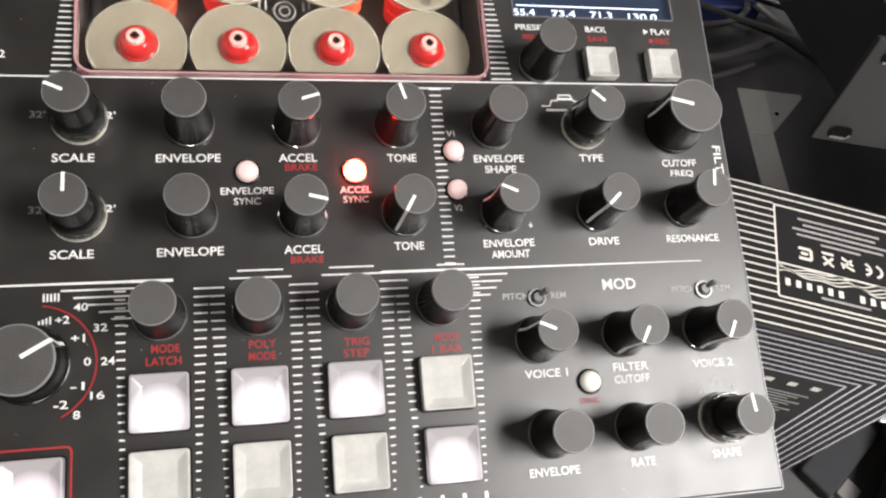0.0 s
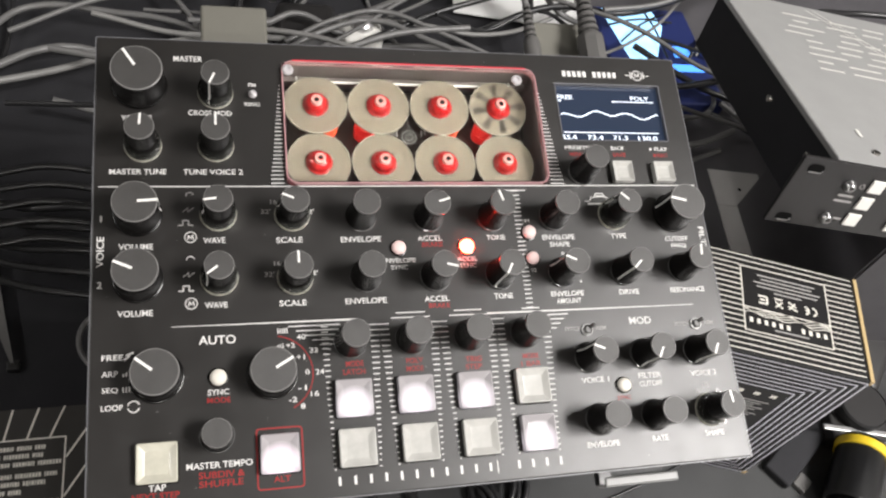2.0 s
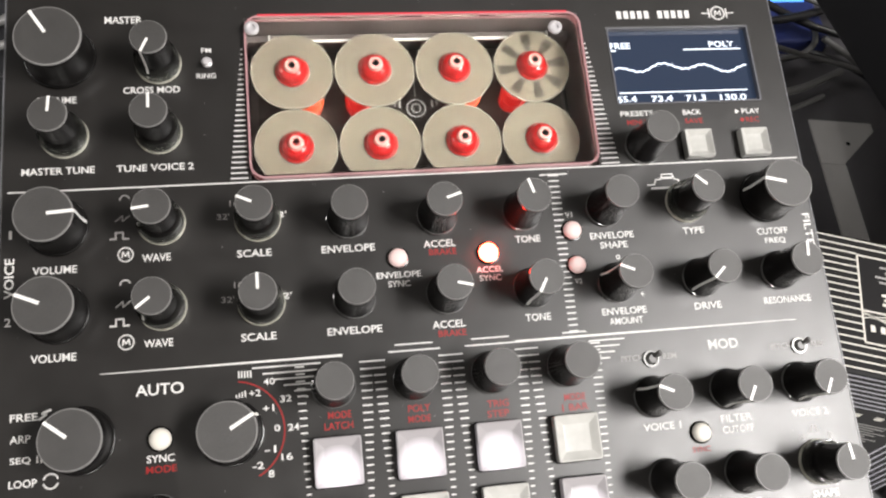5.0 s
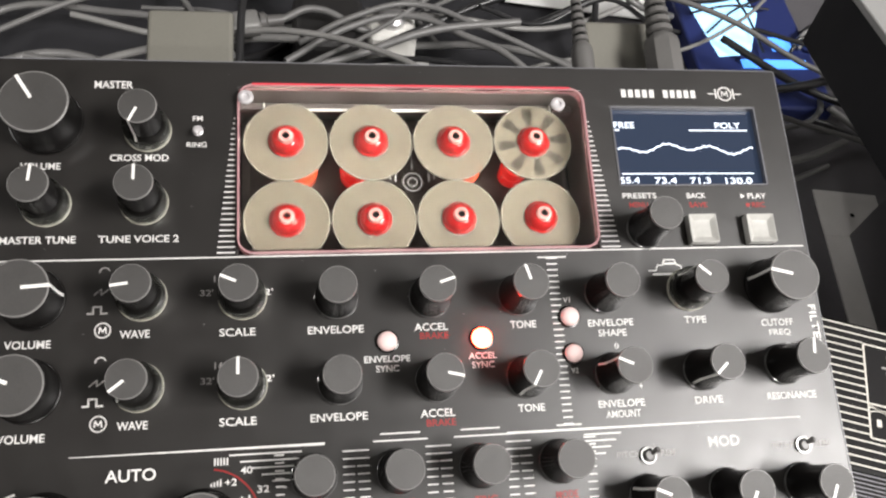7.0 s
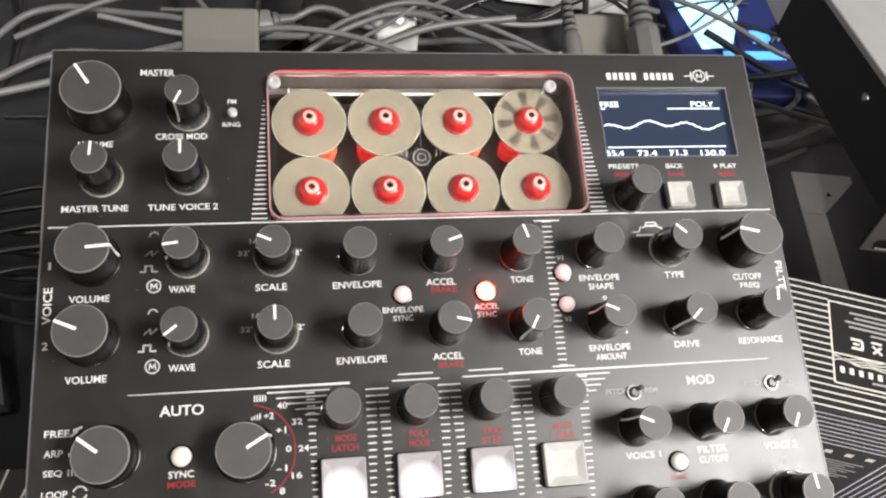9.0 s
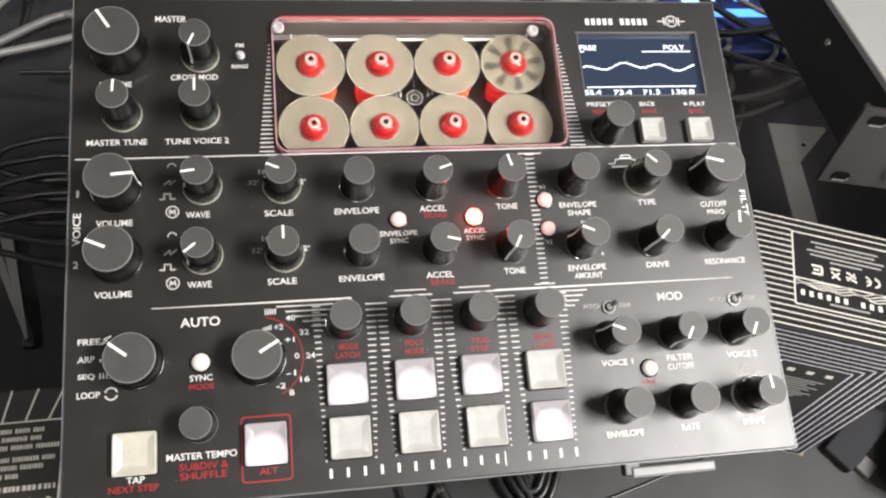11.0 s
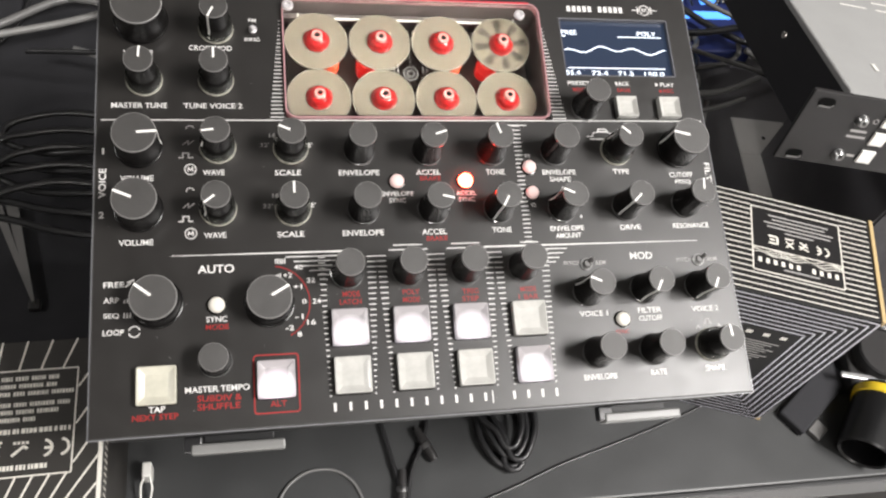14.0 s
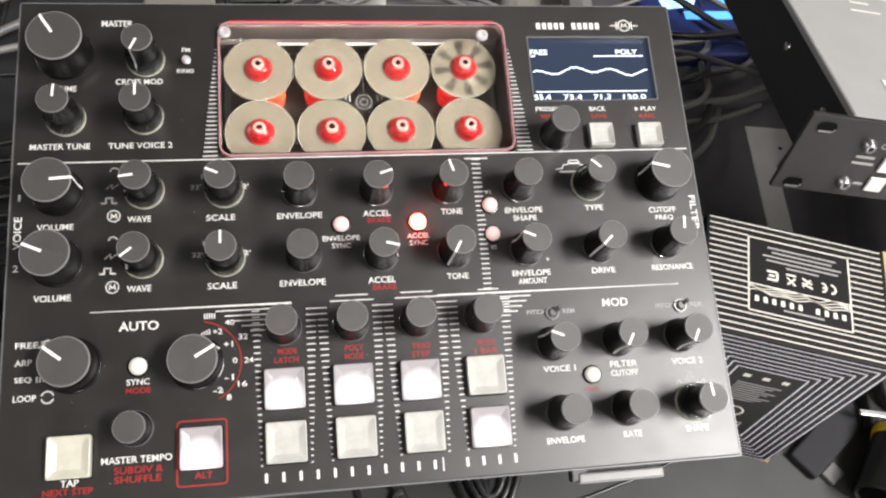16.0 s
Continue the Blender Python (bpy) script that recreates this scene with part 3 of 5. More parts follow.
# knobs: body, cap, pointer, clear skirt
def knob(x, y, r, h, angle=None, skirt=False, flare=1.07):
    bm = lathe(bmesh.new(), [(0, 0.0008), (r * flare * 0.97, 0.0008), (r * flare, 0.0014), (r * flare, h * 0.13), (r * (flare * 0.96), h * 0.17), (r * 1.0, h * 0.40), (r * 0.985, h * 0.90), (r * 1.0, h * 0.93), (r * 1.0, h * 0.97), (r * 0.97, h), (0, h)], 48)
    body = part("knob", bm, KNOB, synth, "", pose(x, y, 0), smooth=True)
    # added ring that carries the bright crescent at the knob base
    part("base_ring", lathe(bmesh.new(), [(r * flare, 0.0003), (r * flare * 1.03, 0.0004), (r * flare * 1.045, 0.0011), (r * flare * 1.03, 0.0019), (r * flare * 0.99, 0.0021)], 48), BASE_GLINT if r < 0.009 else KNOB, body, smooth=True)
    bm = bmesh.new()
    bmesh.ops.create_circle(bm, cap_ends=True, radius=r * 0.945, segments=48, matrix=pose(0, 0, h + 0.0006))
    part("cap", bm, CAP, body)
    part("cap_edge", lathe(bmesh.new(), [(r * 0.995, h - 0.0002), (r * 0.985, h + 0.0004), (r * 0.965, h + 0.0006), (r * 0.945, h + 0.0006)], 48), CAP_EDGE, body, "paler rim of the cap", smooth=True)
    if angle is not None:
        a = radians(90 - angle)
        d = Vector((math.cos(a), math.sin(a), 0))
        n = Vector((-d.y, d.x, 0)) * (0.00058 if r < 0.01 else 0.00072)
        pm = bmesh.new()
        pts = [d * r * 0.12 + Vector((0, 0, h + 0.0009)), d * r * 0.985 + Vector((0, 0, h + 0.0009)), d * (r * 1.018) + Vector((0, 0, h - 0.0004)), d * (r * 1.012) + Vector((0, 0, h * 0.42)), d * (r * flare * 1.005) + Vector((0, 0, h * 0.16))]
        for p, q in zip(pts, pts[1:]):
            pm.faces.new([pm.verts.new(v) for v in (p - n, q - n, q + n, p + n)])
        part("pointer", pm, POINTER, body)
    if skirt:
        ri, ro = r * 1.18, r * 1.25
        sk = lathe(bmesh.new(), [(ri, 0.0004), (ro - 0.0002, 0.0004), (ro, 0.0010), (ro, h * 0.30), (ro - 0.0003, h * 0.33), (ri, h * 0.33), (ri, 0.0004)], 48)
        clear = part("skirt", sk, SKIRT, body, "clear acrylic skirt", smooth=True)
        clear.visible_shadow = False
        # added ring painted as the bright crescent under the skirt
        part("skirt_glint", lathe(bmesh.new(), [(ro - 0.0002, 0.0003), (ro + 0.0004, 0.0003), (ro + 0.0005, 0.0012), (ro + 0.0002, 0.0018), (ro, 0.0012)], 48), SKIRT_GLINT, clear, "pale ring for the light caught in the lower edge", smooth=True)
    return body


R = 0.0077
KNOBS = [
    # x, y, radius, height, pointer, clear skirt, flare
    (0.0235, 0.2355, 0.0138, 0.020, -32, False, 1.06),
    (0.0651, 0.2315, R, 0.0250, 205, True, 1.17),
    (0.0255, 0.1979, R, 0.0250, 4, True, 1.17),
    (0.0647, 0.1982, R, 0.0250, 0, True, 1.17),
    (0.2878, 0.1826, R, 0.0250, None, False, 1.17),
    (0.0230, 0.1572, 0.0116, 0.020, 86, False, 1.06),
    (0.0235, 0.1203, 0.0116, 0.020, -66, False, 1.06),
    (0.0652, 0.1568, R, 0.0250, -97, True, 1.17),
    (0.0649, 0.1200, R, 0.0250, -128, True, 1.17),
    (0.1055, 0.1560, R, 0.0250, -66, True, 1.17),
    (0.1055, 0.1190, R, 0.0250, 0, True, 1.17),
    (0.1444, 0.1542, R, 0.0250, None, False, 1.17),
    (0.1449, 0.1183, R, 0.0250, None, False, 1.17),
    (0.1846, 0.1535, R, 0.0250, 72, False, 1.17),
    (0.1854, 0.1174, R, 0.0250, 104, False, 1.17),
    (0.2239, 0.1532, R, 0.0250, -16, False, 1.17),
    (0.2247, 0.1171, R, 0.0250, -150, False, 1.17),
    (0.2638, 0.1529, R, 0.0250, None, False, 1.17),
    (0.2644, 0.1169, R, 0.0250, -66, False, 1.17),
    (0.3043, 0.1534, R, 0.0250, -48, True, 1.17),
    (0.3053, 0.1166, R, 0.0250, -132, False, 1.17),
    (0.3452, 0.1540, 0.0116, 0.022, -76, False, 1.06),
    (0.3449, 0.1175, R, 0.0250, 8, False, 1.17),
    (0.2732, 0.0646, R, 0.0250, -66, False, 1.17),
    (0.3091, 0.0649, R, 0.0250, -150, False, 1.17),
    (0.3444, 0.0651, R, 0.0250, -153, False, 1.17),
    (0.2744, 0.0286, R, 0.0250, None, False, 1.17),
    (0.3094, 0.0286, R, 0.0250, None, False, 1.17),
    (0.3464, 0.0293, R, 0.0250, -6, True, 1.17),
    (0.0620, 0.0361, 0.0075, 0.0145, None, False, 1.13),
    (0.0908, 0.0660, 0.0119, 0.0158, 60, False, 1.09),
    (0.0327, 0.0682, 0.0120, 0.0160, -52, False, 1.09),
]
for x, y, r, h, angle, skirt, flare in KNOBS:
    knob(x, y, r, h, angle, skirt, flare)
for cx in COLS:
    knob(cx + 0.0001, 0.0812, R, 0.0240, flare=1.17)


# square buttons: body, lens
def button(x, y, s, h, mat, label=""):
    bm = bmesh.new()
    sizes = [(s, 0.0003), (s, h * 0.88), (s * 0.985, h * 0.965), (s * 0.96, h), (s * 0.925, h), (s * 0.90, h * 0.96), (s * 0.58, h * 0.62), (s * 0.53, h * 0.61)]
    loops = [[bm.verts.new((*p, z)) for p in rounded(0, 0, w, w, w * 0.055, 4)] for w, z in sizes]
    n = len(loops[0])
    for a, b in zip(loops, loops[1:]):
        for k in range(n):
            bm.faces.new((a[k], a[(k + 1) % n], b[(k + 1) % n], b[k]))
    bm.faces.new(loops[-1])
    bmesh.ops.recalc_face_normals(bm, faces=bm.faces[:])
    ob = part("button", bm, mat, synth, label, pose(x, y, 0), smooth=True)
    ob.data.set_sharp_from_angle(angle=radians(14))
    well = bmesh.new()
    ring_plate(well, rounded(0, 0, s * 1.05, s * 1.05, s * 0.07, 3), rounded(0, 0, s * 1.0, s * 1.0, s * 0.06, 3), 0.0, 0.0005)
    part("rim", well, HOLE, ob)
    return ob


LIT = {(0, 0), (1, 0), (2, 0), (3, 1)}
for k, cx in enumerate(COLS):
    for j, cy in enumerate((0.0504, 0.0243)):
        on = (k, j) in LIT
        button(cx, cy, 0.0198, 0.0048, BUTTON_LIT if on else BUTTON, "lit translucent white button" if on else "unlit translucent button")
button(0.0329, 0.0250, 0.0198, 0.0045, BUTTON_CREAM, "unlit cream button")
button(0.0931, 0.0247, 0.0198, 0.0045, BUTTON_LIT_PINK, "lit button in a red frame")
button(0.3151, 0.1818, 0.0140, 0.005, BUTTON, "small unlit button")
button(0.3442, 0.1815, 0.0140, 0.005, BUTTON, "small unlit button")
frame_bm = bmesh.new()
ring_plate(frame_bm, rounded(0.0932, 0.0226, 0.0240, 0.0312, 0.002, 4), rounded(0.0932, 0.0226, 0.0226, 0.0298, 0.0014, 4), 0.00015, 0.0003)
part("printed_frame", frame_bm, RED, panel)


# round lamps
def led(x, y, r, mat, label):
    ob = part("indicator_lamp", lathe(bmesh.new(), [(r, 0.0002), (r, 0.0014), (r * 0.96, 0.0024), (r * 0.80, 0.0034), (r * 0.45, 0.0039), (0, 0.0041)], 28), mat, synth, label, pose(x, y, 0), smooth=True)
    part("collar", lathe(bmesh.new(), [(r * 1.0, 0.0001), (r * 1.18, 0.0001), (r * 1.18, 0.0008), (r * 1.0, 0.0010)], 28), KNOB, ob, smooth=True)


led(0.1653, 0.1348, 0.0042, LED_OFF, "pale unlit indicator with a faint added glow")
led(0.2062, 0.1347, 0.0044, LED_RED, "bright red lit indicator")
led(0.2466, 0.1428, 0.0042, LED_OFF, "pale pink indicator with a faint added glow")
led(0.2467, 0.1264, 0.0040, LED_OFF, "pale pink indicator with a faint added glow")
led(0.0632, 0.0660, 0.0044, LED_WARM, "white unlit indicator with a faint added glow")
led(0.2927, 0.0472, 0.0042, LED_WARM, "white unlit indicator with a faint added glow")


# toggle switches
def toggle(x, y, lean, mat):
    ob = part("toggle_switch", lathe(bmesh.new(), [(0, 0.0002), (0.0024, 0.0002), (0.0024, 0.0014), (0.0018, 0.0018), (0.0018, 0.0026), (0, 0.0026)], 12), mat, synth, "", pose(x, y, 0), smooth=True)
    part("lever", lathe(bmesh.new(), [(0.0009, 0.002), (0.0013, 0.0056), (0.0011, 0.0064), (0, 0.0066)], 12), mat, ob, "", pose(0, 0, 0, *lean), smooth=True)


toggle(0.0862, 0.2316, (20, 0, 0), SCREW_PALE)
toggle(0.2750, 0.0812, (-20, 30, 0), GREYPLATE)
toggle(0.3476, 0.0815, (-20, 30, 0), GREYPLATE)
for x, y in ((0.2750, 0.0812), (0.3476, 0.0815)):
    bm = bmesh.new()
    ring_plate(bm, [(x + 0.0037 * math.cos(a * 0.3927), y + 0.0037 * math.sin(a * 0.3927)) for a in range(16)], [(x + 0.0029 * math.cos(a * 0.3927), y + 0.0029 * math.sin(a * 0.3927)) for a in range(16)], 0.0002, 0.0012)
    part("washer", bm, WASHER, synth, "dark metal washer")

random.seed(3)
specks = bmesh.new()
for k in range(90):
    x, y, a = random.uniform(0.004, PW - 0.004), random.uniform(0.004, PH - 0.004), random.uniform(0, 3.1)
    if WIN[0] < x < WIN[1] and WIN[2] < y < WIN[3] or SCR[0] < x < SCR[1] and SCR[2] < y < SCR[3]:
        continue
    w = random.choice((0.00018, 0.00022, 0.0003))
    strip(specks, [(x, y), (x + w * math.cos(a), y + w * math.sin(a))], w, 0.00022)
tagged(part("dust", specks, GREYPRINT, panel, "specks of dust"), kind="stuff")

# ---------------------------------------------------------------- window with the motor discs
wx, wy = (WIN[0] + WIN[1]) / 2, (WIN[2] + WIN[3]) / 2
ww, wh = WIN[1] - WIN[0], WIN[3] - WIN[2]
well = bmesh.new()
ring_plate(well, rounded(wx, wy, ww + 0.010, wh + 0.007, 0.006), rounded(wx, wy, ww + 0.006, wh + 0.004, 0.005), -0.040, -0.0026)
box(well, WIN[0] - 0.001, WIN[1] + 0.001, WIN[2] - 0.001, WIN[3] + 0.001, -0.043, -0.038)
part("motor_well", well, WELL_WALL, synth, "dark well under the window")
rim = bmesh.new()
ring_plate(rim, rounded(wx, wy, ww + 0.0006, wh + 0.0006, 0.0070), rounded(wx, wy, ww - 0.0010, wh - 0.0010, 0.0062), -0.0024, 0.0031)
part("glowing_edge", box(bmesh.new(), WIN[0] + 0.006, WIN[1] - 0.006, WIN[3] - 0.0002, WIN[3] + 0.0007, 0.0005, 0.0034, 0.0003), RIM_TOP, synth, "added strip for red LED light along the upper window edge")
rim_ob = part("window_rim", rim, RIM, synth, "clear acrylic rim with the red LED light put into its colour")
pane = bmesh.new()
box(pane, WIN[0] + 0.0012, WIN[1] - 0.0012, WIN[2] + 0.0012, WIN[3] - 0.0012, 0.0014, 0.0030)
pane_ob = part("window_pane", pane, CLEAR, synth, "clear acrylic window")
pane_ob.visible_shadow = False
for sx, sy in ((0.1069, 0.2468), (0.2514, 0.2448)):
    sc = part("window_screw", lathe(bmesh.new(), [(0, 0.0031), (0.0034, 0.0031), (0.0034, 0.0042), (0.0026, 0.0050), (0.0016, 0.0050), (0.0014, 0.0040), (0, 0.0040)], 20), SCREW_PALE, synth, "", pose(sx, sy, 0), smooth=True)
board = bmesh.new()
box(board, WIN[0] + 0.003, WIN[1] - 0.003, WIN[2] + 0.002, WIN[3] - 0.001, -0.034, -0.032)
part("motor_board", board, WELL, synth, "dark circuit board under the discs")
ledge_bm = bmesh.new()
box(ledge_bm, WIN[0] + 0.010, WIN[1] - 0.010, 0.2505, 0.2516, -0.0190, -0.0178)
box(ledge_bm, WIN[0] + 0.010, WIN[0] + 0.0108, 0.2516, 0.2545, -0.0190, -0.0178)
box(ledge_bm, WIN[1] - 0.0108, WIN[1] - 0.010, 0.2516, 0.2545, -0.0190, -0.0178)
shelf = bmesh.new()
box(shelf, WIN[0] - 0.001, WIN[1] + 0.001, 0.2516, WIN[3] + 0.0015, -0.0230, -0.0192)
part("inner_shelf", shelf, WELL_WALL, synth, "grey inner shelf")
# white material gives the plate edge its bright line of reflection
part("edge_reflection", ledge_bm, PLUGW, synth, "inner plate edge, painted white for its bright reflection")

DX = 0.0392
DY = (0.2315, 0.1930)
for j, cy in enumerate(DY):
    for k in range(4):
        cx = 0.1241 + DX * k
        # glowing motors sit off centre, where LED light shows between the discs
        side_ = (0.0075 if k % 2 == 0 else -0.0075) if j == 0 else 0
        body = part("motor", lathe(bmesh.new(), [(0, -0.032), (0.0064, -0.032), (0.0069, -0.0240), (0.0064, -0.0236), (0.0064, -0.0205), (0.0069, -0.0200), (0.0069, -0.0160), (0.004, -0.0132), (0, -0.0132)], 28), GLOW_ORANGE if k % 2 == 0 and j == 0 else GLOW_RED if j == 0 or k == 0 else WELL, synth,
                    "small motor with the LED light put in as its own glow" if j == 0 or k == 0 else "small dark motor", pose(cx + side_, cy - (0.0092 if j == 0 else 0), 0), smooth=True)
        bm = bmesh.new()
        slow = j == 0 and k == 3
        lathe(bm, [(0.0052, -0.0120), (0.0193, -0.0120), (0.0193, -0.0112), (0.0052, -0.0112), (0.0052, -0.0120)], 56)
        disc = part("disc", bm, DISC, body, "frosted encoder disc with dark slots" if slow else "frosted translucent encoder disc", pose(-side_, (0.0092 if j == 0 else 0), 0))
        bands = bmesh.new()
        for r, w in ((0.0092, 0.0003), (0.0106, 0.0005), (0.0121, 0.0003), (0.0136, 0.0004), (0.0150, 0.0006), (0.0166, 0.0003), (0.0177, 0.0004)):
            ring_plate(bands, [(r * math.cos(a * 0.1309), r * math.sin(a * 0.1309)) for a in range(48)], [((r - w) * math.cos(a * 0.1309), (r - w) * math.sin(a * 0.1309)) for a in range(48)], -0.0112, -0.0111)
        part("track", bands, DISC_DARK, disc, "fine dark rings")
        lip_ = bmesh.new()
        for r, w in ((0.0193, 0.0005), (0.0086, 0.0005)):
            ring_plate(lip_, [(r * math.cos(a * 0.1309), r * math.sin(a * 0.1309)) for a in range(48)], [((r - w) * math.cos(a * 0.1309), (r - w) * math.sin(a * 0.1309)) for a in range(48)], -0.01115, -0.0110)
        part("disc_edge", lip_, DISC_PALE, disc, "pale cut edge")
        if slow:
            sl = bmesh.new()
            for q in range(8):
                a0 = q * 45 + 8
                pts = [(r * math.cos(radians(a)), r * math.sin(radians(a))) for r, a in ((0.0088, a0 - 8), (0.0135, a0 - 11), (0.0172, a0 - 9), (0.0172, a0 + 7), (0.0135, a0 + 9), (0.0088, a0 + 8))]
                sl.faces.new([sl.verts.new((*p, -0.0110)) for p in pts])
            part("slots", sl, SLOT, disc)
        part("hub", lathe(bmesh.new(), [(0.0079, -0.0111), (0.0079, -0.0101), (0.0076, -0.0098), (0.0071, -0.0097), (0.0070, -0.0090), (0.0067, -0.0078), (0.0059, -0.0066), (0.0047, -0.0058), (0.0037, -0.0055)], 36), HUB, disc, "glossy red hub", smooth=True)
        part("hub_tip", lathe(bmesh.new(), [(0.0037, -0.0055), (0.0036, -0.0046), (0.0032, -0.0038), (0.0026, -0.0036), (0.0017, -0.0037), (0.0015, -0.0048)], 28), PALE, disc, "pale red hub tip", smooth=True)
        bore = bmesh.new()
        box(bore, -0.0017, 0.0017, -0.00028, 0.00028, -0.0044, -0.0034)
        box(bore, -0.00028, 0.00028, -0.0017, 0.0017, -0.0044, -0.00335)
        bmesh.ops.create_circle(bore, cap_ends=True, radius=0.00095, segments=16, matrix=pose(0, 0, -0.0033))
        part("shaft_hole", bore, HOLE, disc)
# mark in the middle of the window
bm = bmesh.new()
strip(bm, arc_points(0.1830, 0.2145, 0.0045, 0, 360, 28), 0.0005, -0.0195)
strip(bm, [(0.1830, 0.2210), (0.1830, 0.2320)], 0.0005, -0.0195)
strip(bm, arc_points(0.1830, 0.2145, 0.0022, 0, 360, 16), 0.0005, -0.0195)
for s in (-1, 1):
    strip(bm, [(0.1830 + s * 0.008, 0.2150), (0.1830 + s * 0.008, 0.2190)], 0.0008, -0.0195)
    strip(bm, [(0.1830 + s * 0.0105, 0.2160), (0.1830 + s * 0.0105, 0.2190)], 0.0008, -0.0195)
part("board_print", bm, GREYPRINT, synth)

# ---------------------------------------------------------------- screen
scr = bmesh.new()
box(scr, SCR[0] - 0.001, SCR[1] + 0.001, SCR[2] - 0.001, SCR[3] + 0.001, -0.006, -0.0030)
screen = part("screen", scr, SCREEN, synth, "small dark blue display showing a waveform")
sf = bmesh.new()
ring_plate(sf, rounded((SCR[0] + SCR[1]) / 2, (SCR[2] + SCR[3]) / 2, SCR[1] - SCR[0] + 0.0008, SCR[3] - SCR[2] + 0.0008, 0.0009, 3),
           rounded((SCR[0] + SCR[1]) / 2, (SCR[2] + SCR[3]) / 2, SCR[1] - SCR[0] - 0.0008, SCR[3] - SCR[2] - 0.0008, 0.0005, 3), -0.0026, 0.0004)
part("screen_bezel", sf, SCREEN_FRAME, synth)
ZS = -0.0027
ink = bmesh.new()
wave = []
for k in range(61):
    f = k / 60
    wave.append((SCR[0] + 0.0025 + 0.0700 * f, 0.2247 + 0.0016 * math.sin(2 * math.pi * (f * 3.1 + 0.15)) + 0.0012 * math.sin(2 * math.pi * f * 1.1 - 1.4) + 0.0003 * ((k * 7) % 3 - 1)))
strip(ink, wave, 0.00075, ZS)
strip(ink, [(SCR[0] + 0.0030, 0.2118), (SCR[1] - 0.0045, 0.2118)], 0.0006, ZS)
strip(ink, [(0.3195, 0.2346), (0.3501, 0.2346)], 0.0006, ZS)
strip(ink, [(SCR[0] + 0.0022, 0.2346), (SCR[0] + 0.0040, 0.2346)], 0.0008, ZS)
part("screen_trace", ink, SCREEN_INK, screen)
for s, x, y, w in (("FREE", 0.2860, 0.2372, 0.0105), ("POLY", 0.3402, 0.2373, 0.0135), ("55.4", 0.2852, 0.2085, 0.0098), ("73.4", 0.3034, 0.2083, 0.0112), ("71.3", 0.3212, 0.2082, 0.0105), ("130.0", 0.3412, 0.2080, 0.0140)):
    word(s, x, y, screen, SCREEN_INK, h=0.0032, w=w, z=ZS, bold=0.01)

# ---------------------------------------------------------------- stand under the synthesizer
stand = empty("synthesizer_stand", pose(0, 0, 0.16, TILT, 0, 0), "black metal table stand with grey front lips", "stand")
for x0, x1, e0, e1 in ((0.0455, 0.0975, 0.0570, 0.0985), (0.2930, 0.3440, 0.2835, 0.3250)):
    part("arm", box(bmesh.new(), x0 + 0.006, x1 - 0.006, -0.006, 0.268, -0.0585, -0.0535, 0.001), CASE, stand)
    part("rear_tab", box(bmesh.new(), e0, e1, 0.2685, 0.2725, -0.0585, -0.0330, 0.001), CASE, stand)
    part("rear_plate", box(bmesh.new(), e0, e1, 0.2680, 0.3120, -0.0345, -0.0305, 0.002, 3), BEIGE, stand, "grey-beige rear plate")
    part("lip", box(bmesh.new(), x0, x1, -0.0090, -0.0030, -0.0585, -0.0455, 0.0012), LIP, stand, "grey metal lip")
    part("pad", box(bmesh.new(), x0 - 0.004, x0 + 0.006, -0.0078, 0.0012, -0.0530, -0.0465, 0.001), RUBBER, stand)
    part("front_leg", box(bmesh.new(), x0 + 0.015, x1 - 0.015, 0.040, 0.052, -0.2080, -0.0585), CASE, stand, "", None)
    part("rear_leg", box(bmesh.new(), x0 + 0.015, x1 - 0.015, 0.205, 0.217, -0.2560, -0.0585), CASE, stand, "", None)

# ---------------------------------------------------------------- boxes beside the synthesizer
def stripes_on(bm, m, segments, w):
    """Printed lines on a face: m takes (across, up) to the box."""
    for a, b in segments:
        d = (Vector((*b, 0)) - Vector((*a, 0))).normalized()
        n = Vector((-d.y, d.x, 0)) * w / 2
        a3, b3 = Vector((*a, 0)), Vector((*b, 0))
        bm.faces.new([bm.verts.new(m @ v) for v in (a3 - n, b3 - n, b3 + n, a3 + n)])
    return bm


def outline(cx, cy, w, h):
    c = [(cx - w / 2, cy - h / 2), (cx + w / 2, cy - h / 2), (cx + w / 2, cy + h / 2), (cx - w / 2, cy + h / 2)]
    return list(zip(c, c[1:] + c[:1]))


# tall striped carton: origin at its front right foot
CW, CD, CH = 0.1122, 0.0808, 0.1678
carton = empty("product_carton", pose(0.4709, 0.0373, 0, 0, 0, -17.8), "black cardboard carton with white stripes, standing upright", "box")
part("carton_body", box(bmesh.new(), -CW, 0, 0, CD, 0, CH, 0.0012), BOX_BLACK, carton)
top = pose(0, 0, CH + 0.0003)
LX, LY, LW, LH = -0.0555, 0.0439, 0.0615, 0.0514
segs = []
for k in range(19):
    y = 0.0030 + 0.0042 * k
    if y > CD - 0.002:
        break
    if abs(y - LY) < LH / 2 + 0.001:
        segs += [((-CW + 0.002, y), (LX - LW / 2 - 0.0005, y)), ((LX + LW / 2 + 0.0005, y), (-0.004, y))]
    else:
        segs.append(((-CW + 0.002, y), (-0.004, y)))
part("stripes", stripes_on(bmesh.new(), top, segs, 0.00078), BOX_INK, carton, "printed white stripes")
part("label_frame", stripes_on(bmesh.new(), top, outline(LX, LY, LW, LH) + [((LX - LW / 2, LY - 0.0075), (LX + LW / 2, LY - 0.0075))], 0.0009), BOX_INK, carton)
small = []
random.seed(4)
